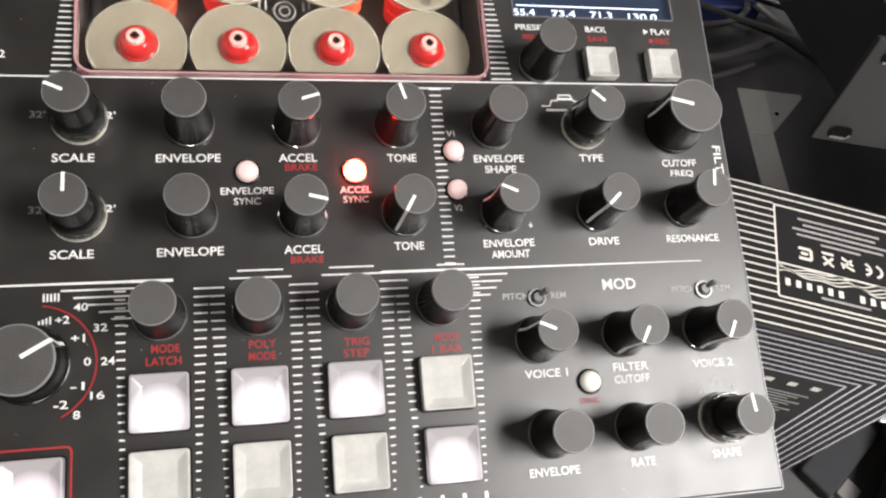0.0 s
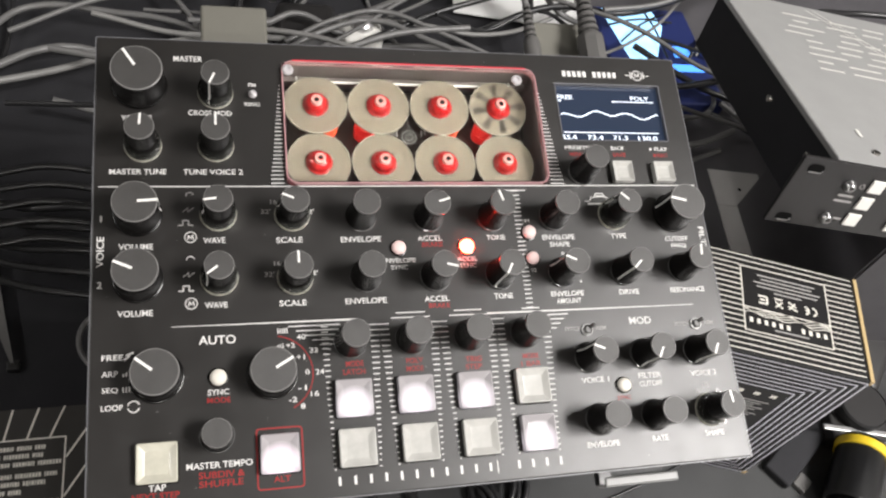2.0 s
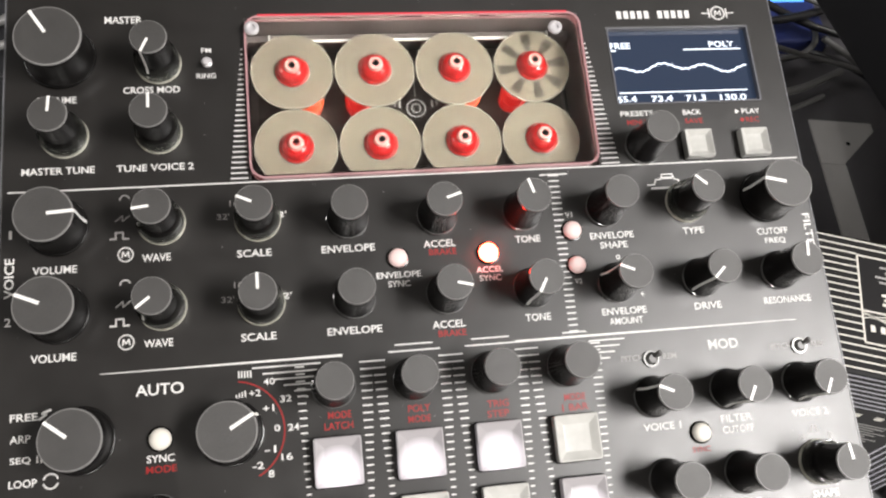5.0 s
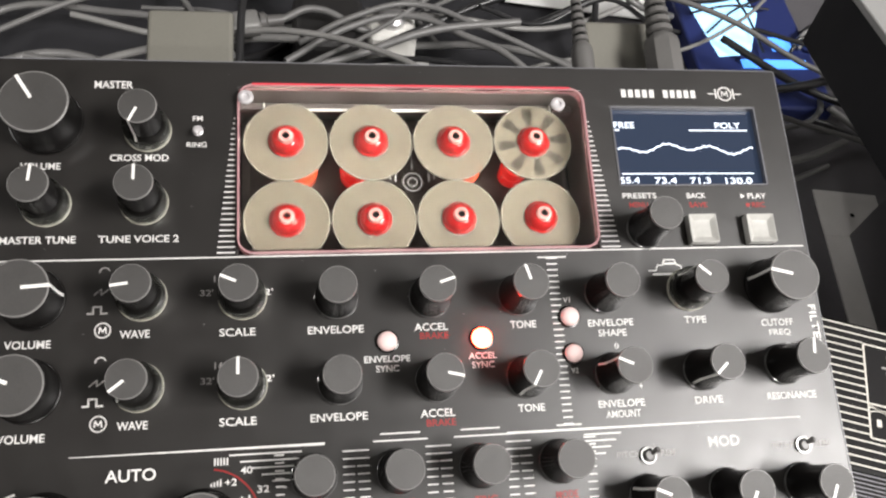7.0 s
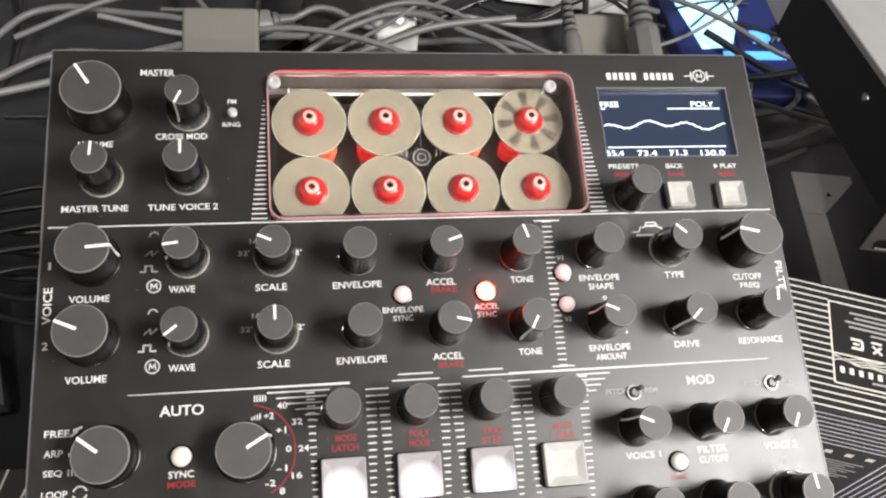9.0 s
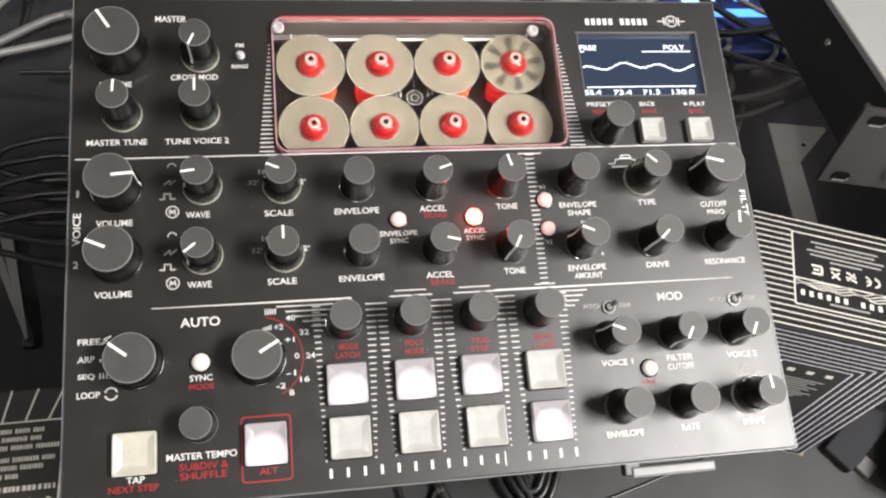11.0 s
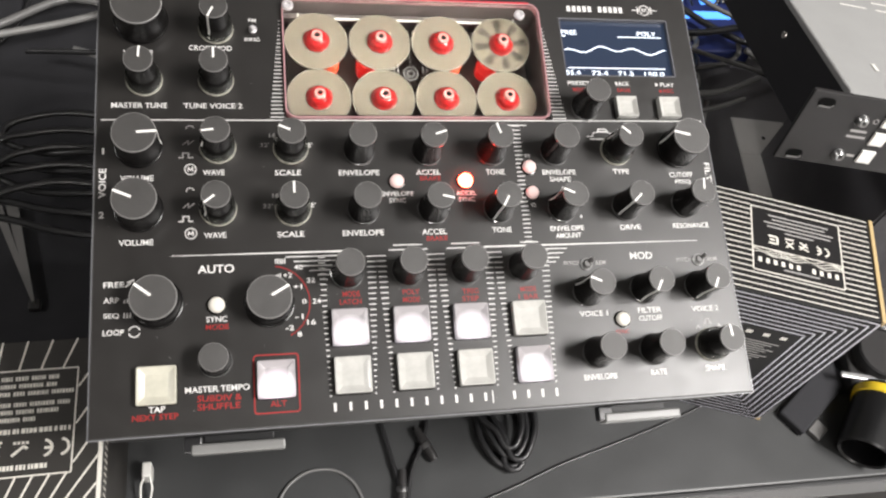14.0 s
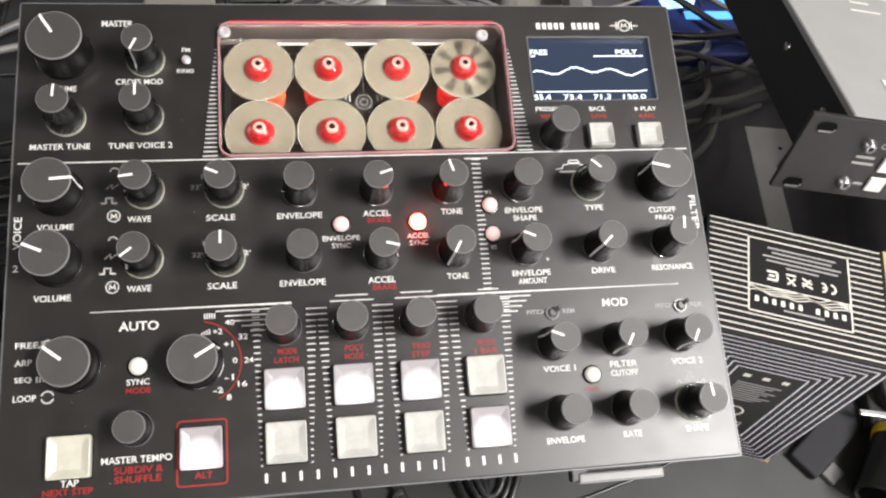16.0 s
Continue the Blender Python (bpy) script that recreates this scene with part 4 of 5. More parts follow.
for k in range(6):
    y = LY + 0.0205 - 0.0031 * k if k < 5 else LY - 0.0215
    half = (0.021, 0.0185, 0.024, 0.022, 0.010, 0.012)[k]
    small.append(((LX - half + 0.002, y), (LX + half + 0.002, y)))
part("fine_print", stripes_on(bmesh.new(), top, small, 0.0011), GREYPRINT, carton, "unreadable fine print")
marks = []
for cx in (LX + 0.0190, LX + 0.0135):
    ring = arc_points(cx, LY + 0.0005, 0.0030, -85, 85, 8)
    marks += list(zip(ring, ring[1:]))
marks.append(((LX + 0.0140, LY + 0.0005), (LX + 0.0164, LY + 0.0005)))
part("approval_marks", stripes_on(bmesh.new(), top, marks, 0.0013), BOX_INK, carton)
marks = [((LX + 0.002, LY - 0.002), (LX + 0.007, LY + 0.0035)), ((LX + 0.008, LY - 0.0022), (LX + 0.0015, LY + 0.0005)), ((LX + 0.002, LY + 0.0038), (LX + 0.0075, LY + 0.0005))]
part("recycling_mark", stripes_on(bmesh.new(), top, marks, 0.0013), BOX_INK, carton)
marks = [((LX - 0.0075, LY - 0.0028), (LX - 0.0025, LY + 0.0020)), ((LX - 0.0025, LY - 0.0028), (LX - 0.0075, LY + 0.0020)), ((LX - 0.0080, LY + 0.0040), (LX - 0.0020, LY + 0.0040))]
part("bin_mark", stripes_on(bmesh.new(), top, marks, 0.0013), BOX_INK, carton)
marks = outline(LX - 0.0165, LY + 0.0008, 0.0062, 0.0056)[:3] + [((LX - 0.0185, LY + 0.0008), (LX - 0.0150, LY + 0.0008))]
part("square_mark", stripes_on(bmesh.new(), top, marks, 0.0015), BOX_INK, carton)
name_bar = []
for k in range(11):
    if k != 6:
        x = LX - 0.026 + 0.0052 * k
        name_bar.append(((x, LY - 0.0190), (x, LY - 0.0152)))
part("name_bars", stripes_on(bmesh.new(), top, name_bar, 0.0024), BOX_INK, carton)
waves = []
for n in range(4):
    prev = None
    for k in range(43):
        x = LX - LW / 2 + LW * k / 42
        p = (x, LY - 0.0105 + 0.0012 * (n - 1.5) + 0.0017 * math.sin(k * 0.42 + n * 0.8) * math.cos(k * 0.11))
        if prev:
            waves.append((prev, p))
        prev = p
part("wave_print", stripes_on(bmesh.new(), top, waves, 0.0006), BOX_INK, carton)
front = Matrix.Translation((0, -0.0003, 0)) @ pose(0, 0, 0, 90)
segs = []
for k in range(13):
    i = 0.0022 + 0.0046 * k
    if CW - 2 * i > 0.040:
        segs += outline(-CW / 2, CH / 2, CW - 2 * i, CH - 2 * i)
part("front_stripes", stripes_on(bmesh.new(), front, segs, 0.0010), BOX_BLUE, carton, "nested printed white frames")
MX, MZ = -CW / 2, CH / 2
art = []
for dx in (-0.012, 0.0, 0.012):
    art.append(((MX + dx - 0.0022, MZ + 0.040), (MX + dx + 0.0022, MZ + 0.040)))
part("drawn_knobs", stripes_on(bmesh.new(), front, art, 0.0040), BOX_INK, carton)
art = [((MX - 0.014, MZ + 0.030 - 0.0030 * k), (MX + 0.014 - 0.004 * (k % 3), MZ + 0.030 - 0.0030 * k)) for k in range(9)]
part("front_drawing", stripes_on(bmesh.new(), front, art, 0.0012), GREYPRINT, carton, "small printed drawing")
ring = arc_points(MX, MZ - 0.012, 0.0070, 0, 360, 20)
part("drawn_switch", stripes_on(bmesh.new(), front, list(zip(ring, ring[1:])), 0.0014), BOX_INK, carton)
art = outline(MX, MZ - 0.034, 0.026, 0.012) + [((MX - 0.010, MZ - 0.034), (MX + 0.010, MZ - 0.034))]
part("drawn_plate", stripes_on(bmesh.new(), front, art, 0.0012), GREYPRINT, carton)
side = pose(0.0003, 0, 0, 90, 0, 90)
segs = [((0.004, z), (CD - 0.004, z)) for z in (0.01 + 0.006 * k for k in range(25))]
part("side_stripes", stripes_on(bmesh.new(), side, segs, 0.0012), BOX_INK, carton)
part("card_edge", box(bmesh.new(), -0.0022, 0.0006, 0.0, CD, CH - 0.004, CH + 0.0010, 0.0004), TAN, carton, "tan raw cardboard edge")
part("corner_tip", box(bmesh.new(), -0.003, 0.0006, -0.0006, 0.003, 0.0, 0.003, 0.0004), TAN, carton)

# second carton, partly under the synthesizer's left side
flat = empty("flat_carton", pose(-0.0045, -0.0080, 0, 0, 0, 1.0), "black cardboard carton with diagonal white lines and a printed label", "box")
FW, FD, FH = 0.150, 0.1008, 0.094
part("carton_body", box(bmesh.new(), -FW, 0, 0, FD, 0, FH, 0.0012), FLAT_CARD_GLARE, flat)
top = pose(0, 0, FH + 0.0003)
L0, L1, B0, B1 = -0.120, -0.0155, 0.0170, 0.0811
segs = []
for k in range(10):
    x = -0.0240 - 0.0122 * k
    segs.append(((x, B1 + 0.0005), (x + max(0.0070 - 0.0018 * k, -0.004), FD - 0.0005)))
    x = -0.0179 - 0.0088 * k
    segs.append(((x - 0.0083 + 0.0009 * min(k, 6), 0.0012), (x, B0 - 0.0004)))
segs += [((-0.0178, 0.0012), (-0.0008, 0.0268)), ((-0.0080, 0.0012), (-0.0006, 0.0108))]
for y in (0.0225, 0.0455, 0.0685):
    segs.append(((L1 + 0.0008, y), (-0.0016, y + 0.0210)))
part("diagonal_print", stripes_on(bmesh.new(), top, segs, 0.0011), BOX_INK, flat, "printed diagonal white lines")
part("label_frame", stripes_on(bmesh.new(), top, outline((L0 + L1) / 2, (B0 + B1) / 2, L1 - L0, B1 - B0), 0.0009), BOX_INK, flat)
txt = []
for x0, x1, y in ((-0.0260, -0.080, 0.0760), (-0.0270, -0.066, 0.0713), (-0.0172, -0.084, 0.0665), (-0.0190, -0.078, 0.0597), (-0.0248, -0.074, 0.0552), (-0.0370, -0.068, 0.0505)):
    x = x0
    while x > x1:
        for q in range(random.randint(3, 9)):
            w = random.choice((0.0008, 0.0011, 0.0013))
            txt.append(((x - w, y), (x, y)))
            x -= w + 0.0004
        x -= 0.0014
part("fine_print", stripes_on(bmesh.new(), top, txt, 0.0026), BOX_INK, flat, "unreadable fine print")
bold = []
for x0, x1, y in ((-0.0174, -0.095, 0.0435), (-0.0285, -0.062, 0.0222)):
    x = x0
    while x > x1:
        w = random.choice((0.0012, 0.0017, 0.0021))
        bold.append(((x - w, y), (x, y)))
        x -= w + random.choice((0.0005, 0.0005, 0.0012))
part("bold_print", stripes_on(bmesh.new(), top, bold, 0.0029), BOX_INK, flat, "unreadable bold print")
ce = []
for cx in (-0.0312, -0.0222):
    pts = arc_points(cx, 0.0325, 0.0047, -80, 80, 10)
    ce += list(zip(pts, pts[1:]))
ce += [((-0.0305, 0.0325), (-0.0266, 0.0325)), ((-0.0475, 0.0290), (-0.0415, 0.0345)), ((-0.0415, 0.0345), (-0.0395, 0.0328)), ((-0.0590, 0.0290), (-0.0540, 0.0355)), ((-0.0540, 0.0290), (-0.0590, 0.0355)), ((-0.0605, 0.0375), (-0.0530, 0.0375))]
ce += [((-0.0390 - 0.0022 * k, 0.0365), (-0.0405 - 0.0022 * k, 0.0365)) for k in range(4)]
part("approval_marks", stripes_on(bmesh.new(), top, ce, 0.0016), BOX_INK, flat)
part("card_edge", box(bmesh.new(), -0.0016, 0.0005, 0.0, FD, FH - 0.003, FH + 0.0008, 0.0004), BOX_INK, flat, "worn pale edge")
fr = Matrix.Translation((0, -0.0003, 0)) @ pose(0, 0, 0, 90)
part("front_lines", stripes_on(bmesh.new(), fr, [((-0.15 + 0.012 * k, 0.002), (-0.144 + 0.012 * k, FH - 0.003)) for k in range(12)], 0.0011), BOX_INK, flat)
sd = pose(0.0003, 0, 0, 90, 0, 90)
part("side_print", stripes_on(bmesh.new(), sd, [((0.006 + 0.004 * k, FH - 0.018), (0.006 + 0.004 * k, FH - 0.010)) for k in range(16)], 0.0014), BOX_INK, flat)

# ---------------------------------------------------------------- rack unit behind the carton
RM = Matrix(((0.989, -0.1364, -0.0573), (0.1217, 0.9703, -0.2089), (0.0841, 0.1997, 0.9762))).transposed().to_4x4()
RM.translation = (0.4232, 0.1608, 0.2476)
rack = empty("rack_unit", RM, "rack-mount effects unit with black front and grey lid", "rack unit")
RW, RH, RD = 0.483, 0.0540, 0.235
fp = bmesh.new()
box(fp, 0, RW, -0.003, 0.0, -RH, 0, 0.0006)
face = part("front_plate", fp, RACK_FACE, rack, "black front plate with mounting slots")
part("chassis", box(bmesh.new(), 0.028, RW - 0.028, 0.0005, RD, -RH + 0.001, -0.0030, 0.001), CLOTH, rack)
lid = part("lid", box(bmesh.new(), 0.027, RW - 0.027, 0.001, RD, -0.0028, -0.0006, 0.0005), COVER, rack, "grey painted steel lid")
part("lid_edge", box(bmesh.new(), 0.0255, 0.0275, 0.001, RD, -0.004, -0.0002, 0.0004), ALU, rack, "bright lid edge")
for hx, hz in ((0.0118, -0.0078), (0.0118, -0.0485), (RW - 0.0118, -0.0078), (RW - 0.0118, -0.0485)):
    dark = bmesh.new()
    dark.faces.new([dark.verts.new((*p, 0.0003)) for p in rounded(hx, hz, 0.0118, 0.0070, 0.0034)])
    part("slot", dark, HOLE, face, "dark face standing for an open mounting slot", pose(0, -0.0030, 0, 90))
    rimb = bmesh.new()
    strip(rimb, [(hx - 0.0036, hz - 0.0028), (hx + 0.0036, hz - 0.0028)], 0.0012, 0.0005)
    strip(rimb, arc_points(hx + 0.0024, hz, 0.0031, -90, -20, 6), 0.0009, 0.0005)
    part("slot_edge", rimb, SHAFT, face, "bare metal edge of the slot", pose(0, -0.0030, 0, 90))
FRONT = pose(0, -0.0030, 0, 90)
for jx, jz in ((0.0416, -0.0160), (0.0413, -0.0438), (0.0913, -0.0225), (0.1250, -0.0300)):
    jk = part("jack_socket", lathe(bmesh.new(), [(0.0014, 0.0002), (0.0014, 0.0040), (0.0026, 0.0044), (0.0034, 0.0034), (0.0042, 0.0012), (0.0042, 0.0002)], 24), SHAFT, face, "", FRONT @ pose(jx, jz, 0), smooth=True)
for bx, bz in ((0.0614, -0.0138), (0.0611, -0.0280), (0.0609, -0.0425), (0.0938, -0.0425), (0.1080, -0.0180)):
    part("square_button", box(bmesh.new(), bx - 0.0052, bx + 0.0052, bz - 0.0050, bz + 0.0050, 0, 0.0018, 0.0006), PLUGW, face, "", FRONT)
pr = bmesh.new()
for x0, x1, z in ((0.0395, 0.0500, -0.0245), (0.0390, 0.0515, -0.0290), (0.0480, 0.0530, -0.0436), (0.102, 0.120, -0.0490)):
    strip(pr, [(x0, z), (x1, z)], 0.0018, 0.0003)
part("fine_print", pr, GREYPRINT, face, "", FRONT)
ringp = bmesh.new()
strip(ringp, arc_points(0.0517, -0.0155, 0.0017, 0, 360, 12), 0.0008, 0.0003)
part("mark", ringp, GREYPRINT, face, "", FRONT)
lp = bmesh.new()
random.seed(9)
for k in range(9):
    y = 0.124 + 0.011 * k
    x = 0.062 + random.uniform(0, 0.02)
    for q in range(4):
        w = random.uniform(0.012, 0.035)
        strip(lp, [(x, y), (x + w, y)], 0.0022, 0.0)
        x += w + random.uniform(0.006, 0.03)
for k in range(5):
    strip(lp, [(0.060 + 0.026 * k, 0.034), (0.060 + 0.026 * k, 0.041)], 0.0028, 0.0)
strip(lp, [(0.105, 0.228), (0.190, 0.118)], 0.0012, 0.0)
strip(lp, [(0.113, 0.228), (0.198, 0.118)], 0.0012, 0.0)
part("lid_print", lp, PLUGW, rack, "printed white diagram and bars")
scr_ = lathe(bmesh.new(), [(0.0030, 0.0), (0.0026, 0.0012), (0, 0.0015)], 16)
part("lid_screw", scr_, SCREW, rack, "", pose(0.062, 0.016, -0.0004), smooth=True)
for sy in (0.03, 0.10):
    part("side_screw", lathe(bmesh.new(), [(0.0030, 0.0), (0.0026, 0.0012), (0, 0.0015)], 16), SCREW, rack, "", pose(0.0278, sy, -0.02, 0, -90, 0), smooth=True)
rstand = empty("rack_stand", pose(0, 0, BENCH_Z), "black plinth carrying the rack unit", "stand")
rsb = bmesh.new()
tops = [RM @ Vector((x, y, -RH)) - Vector((0, 0, BENCH_Z)) for x, y in ((0.15, 0.03), (0.42, 0.03), (0.42, 0.20), (0.15, 0.20))]
vs = [rsb.verts.new((p.x, p.y, 0)) for p in tops] + [rsb.verts.new(p) for p in tops]
for q in ((3, 2, 1, 0), (4, 5, 6, 7), (0, 1, 5, 4), (1, 2, 6, 5), (2, 3, 7, 6), (3, 0, 4, 7)):
    rsb.faces.new([vs[i] for i in q])
bmesh.ops.bevel(rsb, geom=rsb.edges[:], offset=0.002, segments=2, affect="EDGES")
part("plinth", rsb, MAT, rstand)
for p in tops[:2]:
    part("foot", lathe(bmesh.new(), [(0, 0), (0.012, 0), (0.012, 0.004), (0, 0.004)], 20), RUBBER, rstand, "", pose(p.x, p.y - 0.010, 0))

# grey steel strip with screw holes, lying on the table
plate = empty("steel_strip", pose(0.5725, 0.2990, 0.0032, 0, 0, -7.4), "grey bent steel strip with screw holes, lying on the table", "bracket")
part("upper_leaf", box(bmesh.new(), -0.026, 0.030, 0.0, 0.046, 0.0, 0.0022, 0.0006), STRIP_STEEL, plate)
part("lower_leaf", box(bmesh.new(), -0.026, 0.030, -0.120, -0.0005, 0.0, 0.0022, 0.0006), STRIP_STEEL, plate)
for y in (-0.075, 0.022):
    part("screw_hole", lathe(bmesh.new(), [(0, 0.0025), (0.0016, 0.0025), (0.0020, 0.0023)], 14), HOLE, plate, "", pose(0.003, y, 0))

# ---------------------------------------------------------------- black tube with a yellow band
axis = Vector((-0.0354, -0.0452, -0.002)).normalized()
roll_m = axis.to_track_quat("Z", "Y").to_matrix().to_4x4()
roll_m.translation = (0.5595, 0.0265, 0.0215)
roll = empty("black_canister", roll_m, "black plastic canister with a yellow band, lying on the table", "canister")
part("shell", lathe(bmesh.new(), [(0.0172, 0.0200), (0.0172, 0.0370), (0.0185, 0.0385), (0.0198, 0.0370), (0.0198, -0.018), (0.0185, -0.021), (0, -0.021)], 48), CANISTER, roll, "", pose(0, 0, 0), smooth=True)
part("inside", lathe(bmesh.new(), [(0.0173, 0.0200), (0, 0.0200)], 40), HOLE, roll, "", pose(0, 0, 0))
part("band", lathe(bmesh.new(), [(0.0197, -0.017), (0.0210, -0.0165), (0.0210, -0.0095), (0.0197, -0.009)], 48), YELLOW, roll, "yellow rubber band", pose(0, 0, 0), smooth=True)
bar = part("metal_ruler", box(bmesh.new(), -0.042, 0.16, -0.0022, 0.0022, 0, 0.0024, 0.0006), ALU, None, "", pose(0.585, 0.0535, 0.0200, 0, 0, -12))
tagged(bar, "thin bright metal bar lying on a black case", "metal bar")
block3 = empty("black_case", pose(0.640, 0.062, 0, 0, 0, -12), "small black case under the metal bar", "case")
part("shell", box(bmesh.new(), -0.085, 0.13, -0.028, 0.016, 0, 0.0198, 0.002, 2), RACK, block3)
part("clasp", box(bmesh.new(), -0.03, 0.0, -0.0302, -0.028, 0.004, 0.015, 0.0006), GREYPLATE, block3)
bag = empty("black_pouch", pose(0.640, 0.150, 0, 0, 0, 47), "flat black pouch with a snap fastener lying beside the carton", "pouch")
pb = bmesh.new()
box(pb, -0.070, 0.120, -0.022, 0.022, 0.0, 0.026, 0.008, 3)
part("pouch_body", pb, RACK, bag, smooth=True)
part("snap_fastener", lathe(bmesh.new(), [(0.0032, 0.0), (0.0030, 0.0012), (0.0018, 0.0020), (0, 0.0021)], 18), SCREW, bag, "bright metal snap", pose(0.0, 0.004, 0.0259), smooth=True)
cap2 = empty("black_pot", pose(0.583, 0.0745, 0, 0, 0, -20), "round black plastic pot behind the metal bar", "pot")
part("pot_wall", lathe(bmesh.new(), [(0, 0.0), (0.0205, 0.0), (0.0210, 0.002), (0.0210, 0.030), (0.0200, 0.032), (0, 0.032)], 40), RACK, cap2, smooth=True)
part("pot_rim", lathe(bmesh.new(), [(0.0206, 0.026), (0.0218, 0.0265), (0.0218, 0.031), (0.0206, 0.0325)], 40), CASE, cap2, smooth=True)
# flat black piece filling the dark wedge beside the carton
blk = empty("black_bar", pose(0.540, 0.0620, 0, 0, 0, -55), "slim black bar with a grey tab beside the carton", "adapter")
part("shell", box(bmesh.new(), -0.012, 0.012, -0.056, 0.020, 0, 0.008, 0.002, 3), CLOTH, blk)
part("grey_tab", box(bmesh.new(), 0.0125, 0.024, -0.048, -0.034, 0, 0.005, 0.001), GREYPLATE, blk, "plain grey tab")

# ---------------------------------------------------------------- cables in front
def cable(points, r, label, mat=None, name="cable", group=""):
    ob = tube(name, points, r, mat or RUBBER)
    return tagged(ob, label, "cable", group)


random.seed(11)
for k, (xl, xr, yb, lift) in enumerate(((0.2400, 0.2800, 0.0160, 0.0), (0.2445, 0.2765, 0.0225, 0.003), (0.2500, 0.2830, 0.0190, 0.006), (0.2420, 0.2735, 0.0275, 0.0075), (0.2470, 0.2800, 0.0130, 0.0015))):
    xm = (xl + xr) / 2 + random.uniform(-0.004, 0.004)
    cable([(xl + 0.006, 0.120, 0.004 + lift), (xl + random.uniform(-0.002, 0.003), 0.055, 0.005 + lift), (xl + 0.003 + 0.002 * k, 0.032 + 0.003 * k, 0.006 + lift), (xm, yb, 0.004 + lift), (xr - 0.004, 0.028 + 0.003 * k, 0.006 + lift), (xr + random.uniform(-0.003, 0.002), 0.055, 0.006 + lift), (xr - 0.012, 0.120, 0.004 + lift)],
          0.0024, "coiled black power cable lying under the synthesizer", group="coiled cables")
tieb = part("cable_band", lathe(bmesh.new(), [(0.0085, -0.004), (0.0095, -0.003), (0.0095, 0.003), (0.0085, 0.004)], 24), RUBBER, None, "", pose(0.262, 0.062, 0.0098, 90, 0, 8), smooth=True)
tagged(tieb, "black rubber band round the coiled cable", "cable band")
# dark tube laid where a shadowy crease crosses the table
cable([(0.236, -0.006, 0.0009), (0.262, 0.002, 0.0009), (0.300, 0.015, 0.0009), (0.345, 0.027, 0.0009), (0.394, 0.041, 0.0009), (0.45, 0.06, 0.0009)], 0.0013, "dark line standing for a shadowy crease across the table")


def jack_lead(points, r, tip, turn, label):
    lead = empty("jack_lead", pose(0, 0, 0), label, "cable", "leads on the table")
    tube("lead", points, r, RUBBER, lead)
    part("sleeve", lathe(bmesh.new(), [(0, -0.010), (0.0030, -0.010), (0.0036, 0.0), (0.0036, 0.013), (0.0028, 0.016), (0, 0.016)], 18), RACK, lead, "", pose(*tip, 90, 0, turn), smooth=True)
    part("ring", lathe(bmesh.new(), [(0.0037, 0.002), (0.0040, 0.003), (0.0037, 0.006)], 18), SHAFT, lead, "bright metal ring", pose(*tip, 90, 0, turn), smooth=True)


jack_lead([(0.164, 0.14, 0.004), (0.168, 0.065, 0.004), (0.174, 0.030, 0.004), (0.178, 0.006, 0.004), (0.178, -0.02, 0.004)], 0.0016, (0.1795, 0.010, 0.005), -6, "thin black lead with a ribbed sleeve")
jack_lead([(0.212, 0.14, 0.004), (0.206, 0.070, 0.004), (0.198, 0.040, 0.004), (0.187, 0.018, 0.004), (0.181, -0.01, 0.004)], 0.0016, (0.1985, 0.040, 0.005), 24, "thin black lead with a jack plug")
cable([(0.086, -0.02, 0.0015), (0.094, 0.006, 0.0015), (0.106, 0.021, 0.0015), (0.124, 0.0265, 0.0015), (0.142, 0.020, 0.0015), (0.152, 0.002, 0.0015), (0.156, -0.02, 0.0015)], 0.0010, "thin grey cable in an arc on the table", CABLE_GREY)
tie = empty("cable_tie", pose(0.008, 0.026, 0.0), "white plastic cable tie with a tag", "cable tie")
tube("loop", [(0, 0.004, 0.012), (-0.003, -0.004, 0.008), (0.000, -0.013, 0.004), (0.004, -0.006, 0.007), (0.003, 0.003, 0.012)], 0.0007, PLUGW, tie)
part("tag", box(bmesh.new(), -0.002, 0.004, 0.002, 0.012, 0.0, 0.014, 0.001), PLUGW, tie)

# ---------------------------------------------------------------- behind the synthesizer
def rear_plug(x, z, r, length, label, bend):
    m = pose(0, 0, 0.16, TILT, 0, 0)
    plug = empty("jack_plug", m @ pose(x, PH - 0.0015, z), label, "plug", "plugs in the rear panel")
    barrel = lathe(bmesh.new(), [(0, 0), (r * 0.92, 0), (r, 0.002), (r, length * 0.36), (r * 0.92, length * 0.42), (r * 0.62, length * 0.47), (0, length * 0.47)], 8 if r > 0.007 else 20)
    part("barrel", barrel, GREYPLATE, plug, "", pose(0, 0, 0, -90), smooth=True)
    part("core", lathe(bmesh.new(), [(r * 0.50, length * 0.45), (r * 0.36, length), (0, length)], 16), HOLE, plug, "", pose(0, 0, 0, -90))
    for k in range(6):
        y = length * (0.48 + 0.085 * k)
        rr = r * (0.72 - 0.05 * k)
        part("strain_rib", lathe(bmesh.new(), [(rr * 0.5, y), (rr, y + 0.0004), (rr, y + length * 0.050), (rr * 0.5, y + length * 0.055)], 20), GREYPLATE, plug, "", pose(0, 0, 0, -90), smooth=True)
    tube("lead", [(0, length * 0.95, 0), (bend * 0.2, length * 1.4, 0.004), (bend, length * 2.4, -0.02), (bend * 2.6, length * 3.6, -0.09)], r * 0.40, CABLE_GREY, plug)


rear_plug(0.2745, -0.016, 0.0058, 0.052, "black jack plug in the rear panel", -0.02)
rear_plug(0.3185, -0.016, 0.0098, 0.064, "larger grey jack plug in the rear panel", -0.004)
socket = empty("plug_block", pose(0.195, 0.490, 0), "dark plug block with a white plug", "plug")
